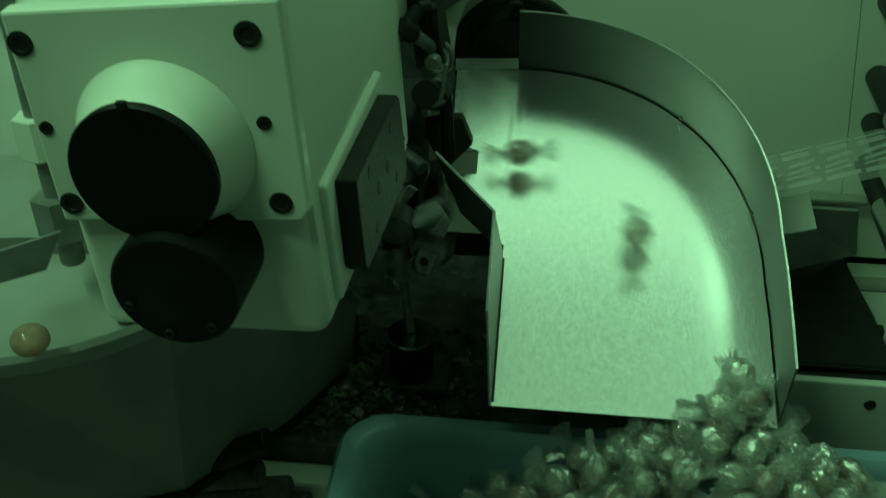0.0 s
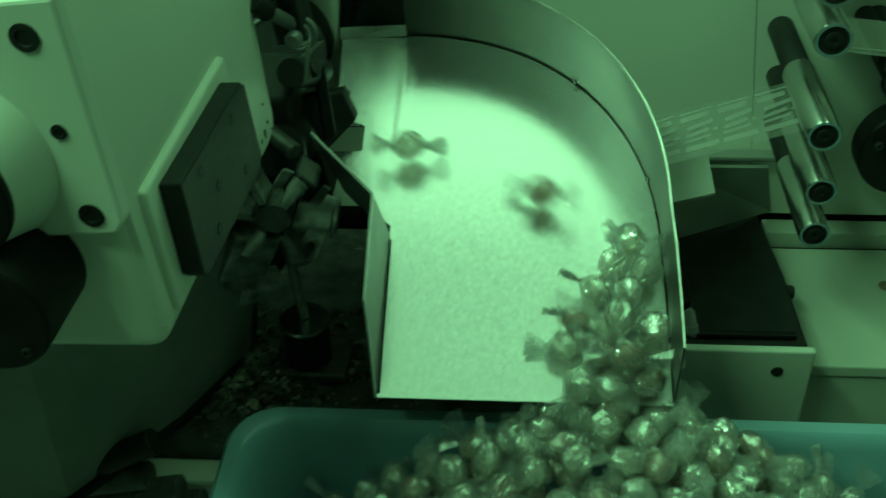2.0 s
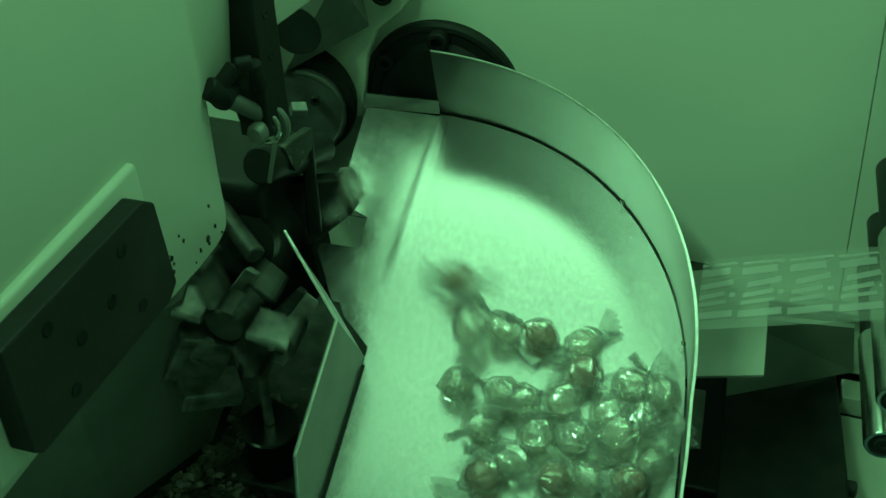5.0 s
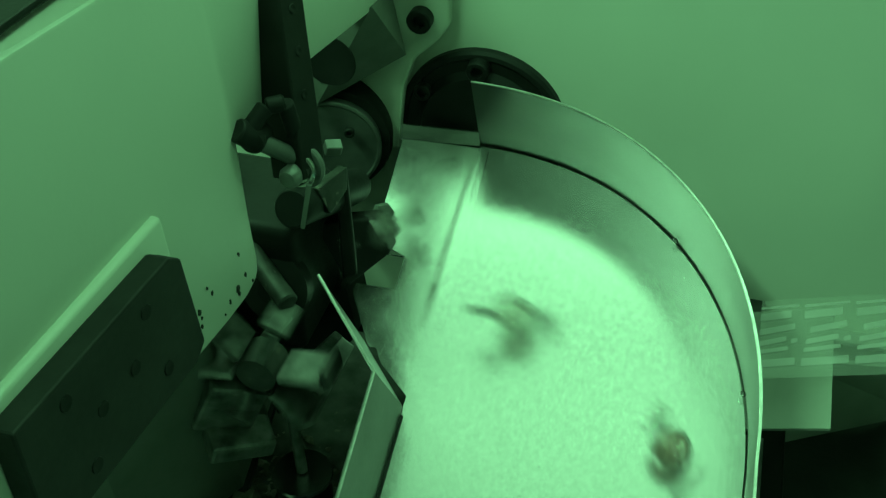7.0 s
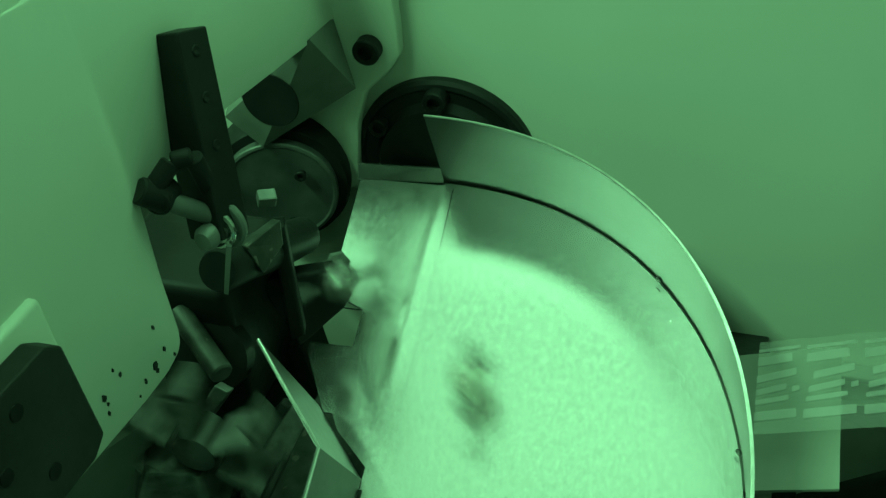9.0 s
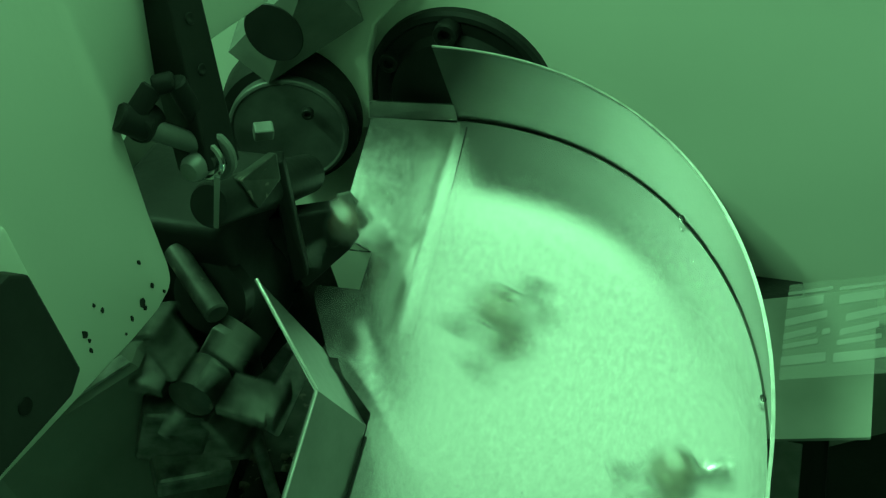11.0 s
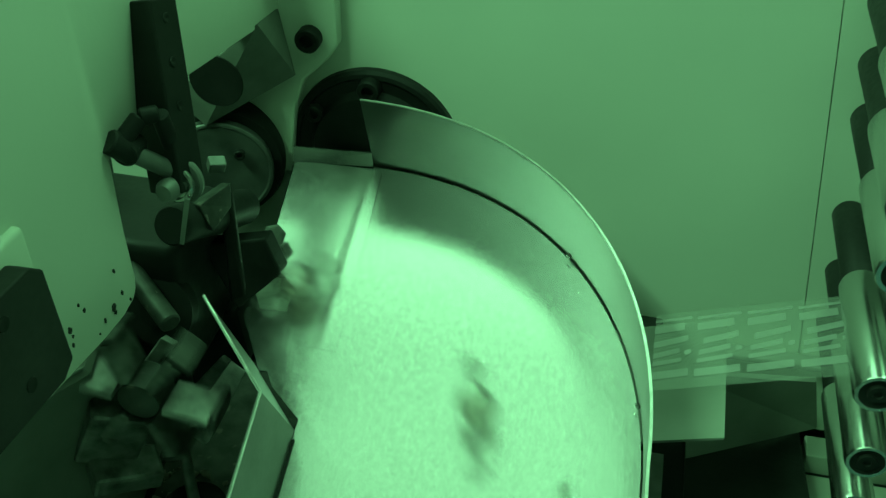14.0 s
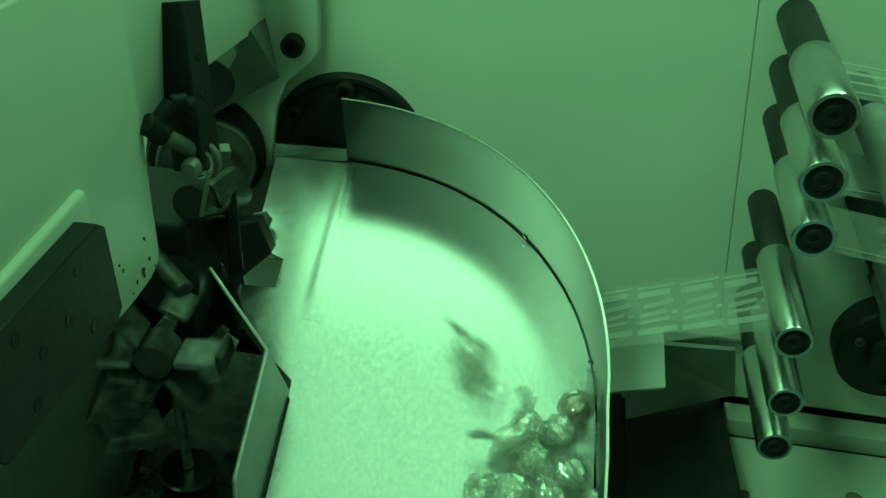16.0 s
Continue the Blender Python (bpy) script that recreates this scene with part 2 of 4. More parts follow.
def hexbolt(name, at, way, r, h, mat, parent, label=""):
    at, way = Vector(at), Vector(way).normalized()
    b = lathe(at, at + way, [(0, 0), (0, r * 1.0), (h * 0.9, r), (h, r * 0.9), (h, r * 0.55), (h * 0.55, r * 0.5), (h * 0.55, 0)], 24)
    return part(name, b, mat, parent, label, True)


# ---- room and machine frame ----
def build_room():
    # unseen room added around the machine; pale walls and ceiling bounce fill light
    part("floor", box(-3, 3, -3.5, 1.5, -0.1, 0), CONCRETE)
    part("ceiling", box(-3, 3, -3.5, 1.5, 2.8, 2.9), WALL_PAINT)
    for nm, b in (("wall_west", (-3.1, -3, -3.5, 1.5, 0, 2.8)), ("wall_east", (3, 3.1, -3.5, 1.5, 0, 2.8)),
                  ("wall_south", (-3, 3, -3.6, -3.5, 0, 2.8)), ("wall_north", (-3, 3, 1.5, 1.6, 0, 2.8))):
        tagged(part(nm, box(*b), WALL_PAINT), "unseen added room wall, pale for bounced light", "wall", kind="structure")
    for nm in ("floor", "ceiling"):
        tagged(bpy.data.objects[nm], "unseen added " + nm, nm, kind="structure")


SEAM = 0.239


def build_frame():
    """The machine's upright back panel in two sheets with a joint, the deep body behind it, and the base."""
    panel = thing("machine_back_panel", (0, 0, 0.78), "cream painted upright steel back panel of a wrapping machine", "panel")
    lean = 0.118
    part("panel_sheet", prism([(-0.17, 0, 0.787), (SEAM + 0.02, 0, 0.787), (SEAM + 0.02 - lean * 0.333, 0, 1.12), (-0.17, 0, 1.12)], (0, 0.012, 0)), PAINT, panel)
    part("panel_sheet", prism([(SEAM + 0.0206, 0, 0.787), (0.9, 0, 0.787), (0.9, 0, 1.12), (SEAM + 0.0206 - lean * 0.333, 0, 1.12)], (0, 0.012, 0)), PAINT, panel)
    body = thing("steel_cabinet", (0, 0.3, 0), "closed steel body of the wrapping machine behind its panel", "cabinet")
    part("carcass", box(-0.75, 0.9, 0.013, 0.5, 0.02, 1.12, 0.004), DARK_STEEL, body)
    part("kick_strip", box(-0.75, 0.9, 0.02, 0.49, 0.0, 0.019), BLACK, body)
    base = thing("mounting_table", (0.1, -0.1, 0), "grimy machine base plate under the wrapping head", "table")
    part("base_plate", box(-0.5, 0.18, -0.23, 0.0, 0.735, 0.765, 0.002), DARK_STEEL, base)
    part("plinth", box(-0.5, 0.18, -0.215, 0.0, 0.0, 0.735, 0.004), PAINT_GREY, base)
    # front lip of the base, pale paint
    part("lip", box(-0.5, 0.178, -0.250, -0.2305, 0.70, 0.748, 0.003), PAINT, base)


# ---- chute ----
SLOPE = 0.4
UP = Vector((0, -0.3714, 0.9285))


def floor_z(x, y):
    """Height of the sloping floor; left of the bend the strip falls away in a soft curve."""
    u = max(0.0, -x)
    drop = u * u / 0.032 if u < 0.016 else u - 0.008
    return 0.886 + SLOPE * (y + 0.166) - 0.042 * drop


def on_floor(x, y, h=0.0):
    return Vector((x, y, floor_z(x, y))) + UP * h


def rim_curve(n=40):
    """Plan outline of the curved side: a bulged quarter round and a straight run."""
    pts = []
    for k in range(n + 1):
        a = math.pi / 2 * (1 - k / n)
        c, s = max(math.cos(a), 0), max(math.sin(a), 0)
        pts.append((0.166 * c ** (2 / 2.18), -0.175 + 0.159 * s ** (2 / 2.18)))
    pts += [(0.1675, -0.20), (0.168, -0.23), (0.168, -0.262)]
    return pts


def build_chute():
    ch = thing("discharge_chute", (0.08, -0.266, 0.84), "brushed stainless discharge chute with a curved upright rim above a crate", "chute")
    rim = rim_curve()
    # the floor sheet sinks a little along the rim, shaped to steer its reflections
    q = bmesh.new()
    rings = []
    line = rim[:-3] + [(0.1674, -0.20), (0.1679, -0.23), (0.1679, -0.266)]
    for inset in (0.0011, 0.006, 0.011, 0.015, 0.019, 0.023, 0.027, 0.031, 0.035, 0.040, 0.046, 0.060):
        f = min(1.0, max(0.0, (0.044 - inset) / 0.032))
        sink = -0.0008 * f * f * (3 - 2 * f)
        ring = []
        for k, (x, y) in enumerate(line):
            p0, p1 = line[max(k - 1, 0)], line[min(k + 1, len(line) - 1)]
            d = Vector((p1[0] - p0[0], p1[1] - p0[1])).normalized()
            if k == 0:
                d = Vector((1, 0))
            ring.append(q.verts.new(on_floor(max(0.0, x + d.y * inset), y - d.x * inset if k < len(line) - 1 else y, sink)))
        rings.append(ring)
    for inner in (0.6, 0.25, 0.0):
        rings.append([q.verts.new(on_floor(v.co.x * inner, v.co.y, 0) - Vector((0, 0, 0))) for v in rings[11]])
    for r0, r1 in zip(rings, rings[1:]):
        for k in range(len(line) - 1):
            q.faces.new((r0[k], r0[k + 1], r1[k + 1], r1[k]))
    bmesh.ops.remove_doubles(q, verts=q.verts, dist=1e-5)
    r = bmesh.ops.extrude_face_region(q, geom=q.faces[:])
    bmesh.ops.translate(q, verts=[g for g in r["geom"] if isinstance(g, bmesh.types.BMVert)], vec=-UP * 0.0014)
    part("floor_panel", q, STEEL, ch, smooth=True)
    # side strip in two fields, so that it can curve away from the bend: the inner one unbroken, the outer one on both sides of the notch
    def left_edge(y):
        if y > -0.0885:
            return -0.0415 - 0.045 * (y + 0.0885)
        if y > -0.107:
            return -0.0225
        if y > -0.112:
            return -0.044
        return -0.044 + (0.044 - 0.027) * (-0.112 - y) / 0.027 if y > -0.139 else -0.027 * (y + 0.160) / 0.021
    q = bmesh.new()
    lines = (0, -0.002, -0.004, -0.006, -0.008, -0.010, -0.012, -0.014, -0.016, -0.019, -0.0225)
    levels = [-0.019 - 0.00695 * k for k in range(11)] + [-0.0885, -0.095, -0.101, -0.107, -0.112, -0.1185, -0.125, -0.132, -0.139, -0.146, -0.153, -0.160]
    grid = [[q.verts.new(on_floor(max(x, left_edge(y)), y)) for x in lines] for y in levels]
    for a, b in zip(grid, grid[1:]):
        for k in range(len(lines) - 1):
            q.faces.new((a[k], a[k + 1], b[k + 1], b[k]))
    for group in (levels[:11] + [-0.0884], [-0.1071, -0.112, -0.1185, -0.125, -0.132, -0.139]):
        wide = [[q.verts.new(on_floor(-0.0225 + (left_edge(y) + 0.0225) * f, y)) for f in (0, 0.33, 0.66, 1)] for y in group]
        for a, b in zip(wide, wide[1:]):
            for k in range(3):
                q.faces.new((a[k], a[k + 1], b[k + 1], b[k]))
    bmesh.ops.remove_doubles(q, verts=q.verts, dist=2e-5)
    bmesh.ops.recalc_face_normals(q, faces=q.faces)
    r = bmesh.ops.extrude_face_region(q, geom=q.faces[:])
    bmesh.ops.translate(q, verts=[g for g in r["geom"] if isinstance(g, bmesh.types.BMVert)], vec=-UP * 0.0014)
    part("side_strip", q, STEEL, ch, "bent side strip with a square notch", True)
    crease = bmesh.new()
    rows = []
    for k in range(15):
        y = -0.019 - 0.0075 * k
        w = 0.35 + 1.15 * min(1.0, k / 10) if k < 12 else 1.5 * (14.2 - k) / 3.2
        rows.append([crease.verts.new(on_floor(0.001 + 0.006 * u * (0.6 + 0.4 * min(1.0, k / 10)), y, 0.00012 + 0.00030 * w * max(0.0, math.cos(u * math.pi / 2)) ** 2)) for u in (-1.3, -1, -0.75, -0.5, -0.25, 0, 0.25, 0.5, 0.75, 1, 1.3)])
    for a, b in zip(rows, rows[1:]):
        for k in range(10):
            crease.faces.new((a[k], a[k + 1], b[k + 1], b[k]))
    part("bend_ridge", crease, STEEL, ch, smooth=True)
    # curved rim
    b = bmesh.new()
    cols = []
    n = len(rim)
    for k, (x, y) in enumerate(rim):
        p0, p1 = rim[max(k - 1, 0)], rim[min(k + 1, n - 1)]
        d = Vector((p1[0] - p0[0], p1[1] - p0[1], 0)).normalized()
        out = Vector((-d.y, d.x, 0)) * 0.0010
        top = 0.057
        y2 = y
        if k == n - 1:
            y2 = y + 0.004
        lo, hi = on_floor(x, y, -0.0022), on_floor(x, y2, top) - out * 3.0
        cols.append([b.verts.new(lo), b.verts.new(hi), b.verts.new(hi + out), b.verts.new(lo + out)])
    for c0, c1 in zip(cols, cols[1:]):
        for k in range(4):
            b.faces.new((c0[k], c0[(k + 1) % 4], c1[(k + 1) % 4], c1[k]))
    b.faces.new(cols[0])
    b.faces.new(cols[-1])
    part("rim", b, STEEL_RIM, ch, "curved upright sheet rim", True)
    # cut edge along the top of the rim, its highlight put into lighter steel
    b = bmesh.new()
    edge = []
    for k, (x, y) in enumerate(rim):
        p0, p1 = rim[max(k - 1, 0)], rim[min(k + 1, n - 1)]
        d = Vector((p1[0] - p0[0], p1[1] - p0[1], 0)).normalized()
        out = Vector((-d.y, d.x, 0)) * 0.0010
        hi = on_floor(x, y + 0.004 if k == n - 1 else y, 0.0571) - out * 3.0
        edge.append([b.verts.new(hi - out * 0.25), b.verts.new(hi - out * 0.1 + UP * 0.0007), b.verts.new(hi + out * 1.1 + UP * 0.0007), b.verts.new(hi + out * 1.25)])
    for c0, c1 in zip(edge, edge[1:]):
        for k in range(4):
            b.faces.new((c0[k], c0[(k + 1) % 4], c1[(k + 1) % 4], c1[k]))
    part("cut_edge", b, EDGE_HIGHLIGHT, ch, "cut sheet edge, highlight put into lighter steel")
    t = Vector((-0.0012, 0, 0))
    fold, bl, fl, ft, tip = (Vector(v) for v in ((0, -0.166, 0.887), (0, -0.266, 0.846), (-0.004, -0.253, 0.907), (-0.005, -0.189, 0.933), (-0.045, -0.151, 0.950)))
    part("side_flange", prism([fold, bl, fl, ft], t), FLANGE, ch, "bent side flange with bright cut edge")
    # thin black strip laid on the floor as the shade in the fold's gap
    part("fold_gap_shade", prism([(0.0002, -0.170, floor_z(0, -0.170) + 0.0003), (0.0002, -0.264, floor_z(0, -0.264) + 0.0003), (0.0020, -0.264, floor_z(0, -0.264) + 0.0003), (0.0014, -0.170, floor_z(0, -0.170) + 0.0003)], (0, 0, 0.0004)), BLACK, ch, "black strip standing in for the shade in the fold's gap")
    # cut edges of flange and wing, highlights added as lighter steel rods
    part("flange_edge", rod(ft, fl, 0.0007, 8, 0.0002), EDGE_HIGHLIGHT, ch, "cut sheet edge, highlight put into lighter steel")
    part("flange_edge", rod(fl, bl, 0.0007, 8, 0.0002), EDGE_HIGHLIGHT, ch, "cut sheet edge, highlight put into lighter steel")
    part("wing_edge", rod(tip, ft, 0.0006, 8, 0.0002), EDGE_HIGHLIGHT, ch, "cut sheet edge, highlight put into lighter steel")
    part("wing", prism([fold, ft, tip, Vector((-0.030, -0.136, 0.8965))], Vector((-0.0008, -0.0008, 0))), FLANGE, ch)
    part("back_lip", prism([on_floor(-0.046, -0.0195), on_floor(0.0, -0.0175), on_floor(0.0, -0.013, 0.006), on_floor(-0.046, -0.014, 0.006)], (0, 0.001, 0)), STEEL, ch)
    for k in (19, 33):
        x, y = rim[k]
        hexbolt("rivet", on_floor(x * 0.993, y - 0.001, 0.004), (-0.7, -0.7, 0.1), 0.0016, 0.001, CHROME, ch)
    # two brackets that carry the chute from the panel
    part("bracket", box(0.02, 0.05, -0.03, 0, 0.90, 0.925, 0.002), DARK_STEEL, ch)
    part("bracket", box(0.10, 0.125, -0.06, 0, 0.895, 0.908, 0.002), DARK_STEEL, ch)


# ---- gear housing ----
HM = pose(-0.0665, -0.378, 0.981, 0, -4, -3)


def hp(x, y, z):
    return HM @ Vector((x, y, z))


def build_housing():
    h = thing("gear_housing", (-0.13, -0.28, 0.98), "cream painted cast gear housing with chipped paint on its lower edge", "gear housing")
    b = box(-0.112, -0.0022, 0.0085, 0.185, -0.005, 0.158, 0.009, 4, m=HM)
    part("casing", b, PAINT_WORN, h, smooth=True)
    # black sheet added to keep the lit housing top dark
    part("added_dark_top", box(-0.112, -0.003, 0.012, 0.185, 0.1583, 0.1610, 0.0008, m=HM), BLACK, h, "added black sheet that darkens the housing top")
    cover = prism([hp(-0.110, 0.0015, 0.155), hp(0.0022, 0.0015, 0.160), hp(0.0008, 0.0015, 0.069), hp(-0.0030, 0.0015, 0.0635), hp(-0.110, 0.0015, 0.0600)], HM.to_3x3() @ Vector((0, 0.009, 0)), 0.0015)
    cov = part("cover_plate", cover, PAINT, h, "bolted front cover plate")
    d = HM.to_3x3() @ Vector((0, -1, 0))
    for x, z, r in ((-0.0120, 0.1463, 0.0053), (-0.0118, 0.1094, 0.0030), (-0.0108, 0.0727, 0.0050), (-0.1046, 0.1422, 0.0053), (-0.1046, 0.1055, 0.0030), (-0.1036, 0.0695, 0.0052)):
        a = hp(x, 0.0016, z)
        part("bolt", lathe(a, a + d, [(0, 0), (0, r), (0.0009, r), (0.0009, r * 0.62), (0.0002, r * 0.55), (0.0002, 0)], 20), BLACK, cov, smooth=True)
    a = hp(-0.055, 0.0013, 0.0985)
    part("flared_hub", lathe(a, a + d, [(0, 0.0375), (0.0015, 0.0368), (0.004, 0.0355), (0.009, 0.0335), (0.015, 0.0310), (0.020, 0.0296), (0.020, 0)], 48), PAINT, h, smooth=True)
    part("end_cap", lathe(a, a + d, [(0.0202, 0), (0.0202, 0.0299), (0.0235, 0.0301), (0.0245, 0.0294), (0.0245, 0)], 48), BLACK_PLASTIC, h, "round black end cap", True)
    part("cap_rib", box(-0.002, 0.002, -0.0255, -0.0232, 0.128, 0.1315, 0.0006, m=HM @ Matrix.Translation((-0.055, 0, 0))), BLACK, h)
    a2 = hp(-0.0522, 0.0085, 0.0465)
    part("motor_can", lathe(a2, a2 + d, [(0, 0), (0, 0.0272), (0.034, 0.0272), (0.0355, 0.0268), (0.0365, 0.0255), (0.0365, 0.012), (0.037, 0.011), (0.037, 0)], 44), BLACK_PLASTIC, h, "black cylindrical cap", True)
    for k in range(3):
        an = math.radians(200 + 55 * k)
        at = a2 + d * 0.0363 + HM.to_3x3() @ Vector((0.0215 * math.cos(an), 0, 0.0215 * math.sin(an)))
        hexbolt("cap_screw", at, d, 0.0022, 0.0016, BLACK, h)
    def sx(y, z):
        return -0.0574 + 0.052 * (y + 0.185) - 0.07 * (z - 0.981)
    outline = ((-0.366, 1.140), (-0.366, 0.9875), (-0.2144, 0.9739), (-0.1986, 0.9735), (-0.1895, 0.9755), (-0.1862, 0.9785), (-0.1847, 0.9845), (-0.1843, 1.007), (-0.1814, 1.0427), (-0.1783, 1.0455), (-0.1632, 1.0453), (-0.1444, 1.0430), (-0.1186, 1.0418), (-0.0301, 1.0295), (-0.0005, 1.027), (-0.0005, 1.119), (-0.10, 1.119), (-0.185, 1.127))
    side = prism([(sx(y, z), y, z) for y, z in outline], (-0.012, 0, 0), 0.0015)
    part("side_wall", side, PAINT, h, "painted side wall reaching back to the panel", True)
    rnd = random.Random(4)
    for y, z, r in ((-0.1984, 0.9967, 0.0011), (-0.1969, 0.9844, 0.0012), (-0.2045, 0.9825, 0.0021), (-0.2042, 0.9800, 0.0013), (-0.2117, 0.9816, 0.0011), (-0.2221, 0.995, 0.0012), (-0.2245, 0.9993, 0.0008), (-0.2331, 0.9940, 0.0017), (-0.2337, 0.987, 0.0010), (-0.2325, 0.9905, 0.0009), (-0.2171, 0.979, 0.0006), (-0.1925, 0.9778, 0.0009)):
        b = bmesh.new()
        b.faces.new([b.verts.new((sx(y, z) + 0.0004, y + 0.75 * r * rnd.uniform(0.6, 1.1) * math.cos(k * 0.7), z + 1.15 * r * rnd.uniform(0.6, 1.1) * math.sin(k * 0.7))) for k in range(9)])
        part("paint_chip", prism([v.co.copy() for v in b.verts], (-0.003, 0, 0)), BLACK, h, "bare dark chip in the paint")
        b.free()
    # side pad with a dark drilled plate
    part("side_pad", box(-0.004, 0.0025, 0.021, 0.1345, 0.008, 0.0690, 0.0022, 3, m=HM), PAINT, h, "raised pad on the side", True)
    plate = thing("drilled_plate", hp(0.009, 0.075, 0.014), "dark steel mounting plate with drilled holes on the gear housing", "plate")
    pl = prism([hp(0.0027, 0.0325, 0.0650), hp(0.0027, 0.120, 0.0625), hp(0.0027, 0.1262, 0.0575), hp(0.0027, 0.1275, 0.0170), hp(0.0027, 0.1200, 0.0125), hp(0.0027, 0.034, 0.0165), hp(0.0027, 0.0300, 0.021)], HM.to_3x3() @ Vector((0.0098, 0, 0)), 0.0010)
    part("plate_body", pl, PLATE_DARK, plate)
    dx = HM.to_3x3() @ Vector((1, 0, 0))
    # near-black discs on the surface stand in for the holes' shaded depth
    for y, z in ((0.1006, 0.0540), (0.0877, 0.0400), (0.1035, 0.0250), (0.0545, 0.0560), (0.0680, 0.0400), (0.0573, 0.0245)):
        a = hp(0.01255, y, z)
        part("hole_disc", lathe(a, a + dx, [(0, 0.0030), (0.0003, 0.0028), (0.0003, 0.0021), (-0.0, 0)], 16), BLACK_PLASTIC, plate, smooth=True)


def build_pedestal():
    p = thing("housing_pedestal", (-0.25, -0.2, 0.765), "dull painted steel pedestal carrying the gear housing", "pedestal")
    low = [(-0.106, -0.152), (-0.138, -0.216), (-0.19, -0.285), (-0.30, -0.33), (-0.5, -0.34), (-0.5, -0.06), (-0.12, -0.06)]
    top = [(-0.088, -0.187), (-0.120, -0.246), (-0.172, -0.305), (-0.30, -0.335), (-0.5, -0.34), (-0.5, -0.06), (-0.12, -0.06)]
    b = bmesh.new()
    rings = [[b.verts.new((x, y, z)) for x, y in ring] for ring, z in ((low, 0.772), (top, 0.924), ([(x * 1.01 - 0.002, y) for x, y in top], 0.9265))]
    for r0, r1 in zip(rings, rings[1:]):
        for k in range(7):
            b.faces.new((r0[k], r0[(k + 1) % 7], r1[(k + 1) % 7], r1[k]))
    b.faces.new(rings[0])
    b.faces.new(rings[-1])
    part("pedestal_shell", b, PEDESTAL, p)
    part("neck", prism([(-0.105, -0.19, 0.9267), (-0.135, -0.30, 0.9267), (-0.30, -0.32, 0.9267), (-0.30, -0.08, 0.9267), (-0.13, -0.08, 0.9267)], (0, 0, 0.054)), PEDESTAL, p)
    part("top_strip", prism([(-0.0905, -0.188, 0.9268), (-0.1215, -0.2455, 0.9268), (-0.1265, -0.243, 0.9268), (-0.0965, -0.185, 0.9268)], (0, 0, 0.0012)), WORN_LIGHT, p, "bare bright strip along the top edge")
    part("foot_flange", prism([(x * 0.99 + 0.002, y * 1.005, 0.7655) for x, y in low], (0, 0, 0.006), 0.001), BLACK, p)


# ---- rollers, film and the side boxes ----
def build_rollers():
    spots = [(0.2475, 1.065, 0.0125), (0.2505, 1.0325, 0.0118), (0.2535, 1.0025, 0.0112), (0.2572, 0.945, 0.0104), (0.2615, 0.908, 0.0098), (0.2645, 0.8735, 0.0098)]
    ends = [-0.125, -0.129, -0.132, -0.141, -0.145, -0.142]
    for (x, z, r), y in zip(spots, ends):
        t = thing("guide_roller", (x, 0, z), "polished steel film guide roller on a black spacer", "roller", "film guide rollers")
        part("spacer", lathe((x, 0, z), (x, -1, z), [(0, 0), (0, r * 0.82), (0.001, r * 0.86), (0.062, r * 0.86), (0.063, r * 0.8), (0.063, 0)], 28), BLACK, t, "black spacer", True)
        ln = -y
        part("sleeve", lathe((x, 0, z), (x, -1, z), [(0.0632, 0), (0.0632, r * 0.93), (0.065, r), (ln - 0.0015, r), (ln, r * 0.94), (ln, r * 0.78)], 36), CHROME, t, "polished roller sleeve", True)
        part("end_cap", lathe((x, 0, z), (x, -1, z), [(ln - 0.0005, r * 0.8), (ln - 0.0012, r * 0.7), (ln - 0.0012, r * 0.45), (ln + 0.0005, r * 0.42), (ln + 0.0005, r * 0.2), (ln - 0.0005, r * 0.18), (ln - 0.0005, 0)], 24), BLACK, t, "dark end cap", True)
    for x, z, ln in ((0.3200, 0.953, 0.14), (0.331, 0.927, 0.14), (0.343, 0.903, 0.14), (0.292, 1.028, 0.14)):
        r = 0.0105
        t = thing("guide_roller", (x, 0, z), "grey steel film guide roller with a dark end cap", "roller", "film guide rollers")
        part("spacer", lathe((x, 0, z), (x, -1, z), [(0, 0), (0, r * 0.86), (0.042, r * 0.86), (0.042, 0)], 24), BLACK, t, "", True)
        part("sleeve", lathe((x, 0, z), (x, -1, z), [(0.0425, 0), (0.0425, r * 0.95), (0.044, r), (ln - 0.0015, r), (ln, r * 0.94), (ln, r * 0.78)], 32), GREY_STEEL, t, "", True)
        part("end_cap", lathe((x, 0, z), (x, -1, z), [(ln - 0.0005, r * 0.8), (ln - 0.0012, r * 0.7), (ln - 0.0012, r * 0.45), (ln + 0.0005, r * 0.42), (ln + 0.0005, 0)], 24), BLACK, t, "", True)
    arm = thing("swing_arm", (0.335, -0.05, 0.985), "dark steel tension arm above the rollers", "arm")
    part("lever", prism([(0.306, -0.06, 0.949), (0.306, -0.06, 0.960), (0.390, -0.06, 0.992), (0.393, -0.06, 0.983)], (0, 0.008, 0), 0.001), BLACK, arm)
    part("pivot", rod((0.312, -0.065, 0.955), (0.312, 0, 0.955), 0.007), BLACK, arm, smooth=True)
    disc = thing("drive_disc", (0.345, 0, 0.85), "round black drive disc on the painted panel", "disc")
    part("disc_body", lathe((0.3595, 0, 0.855), (0.3595, -1, 0.855), [(0, 0), (0, 0.0355), (0.018, 0.0355), (0.02, 0.034), (0.02, 0)], 48), BLACK, disc, smooth=True)
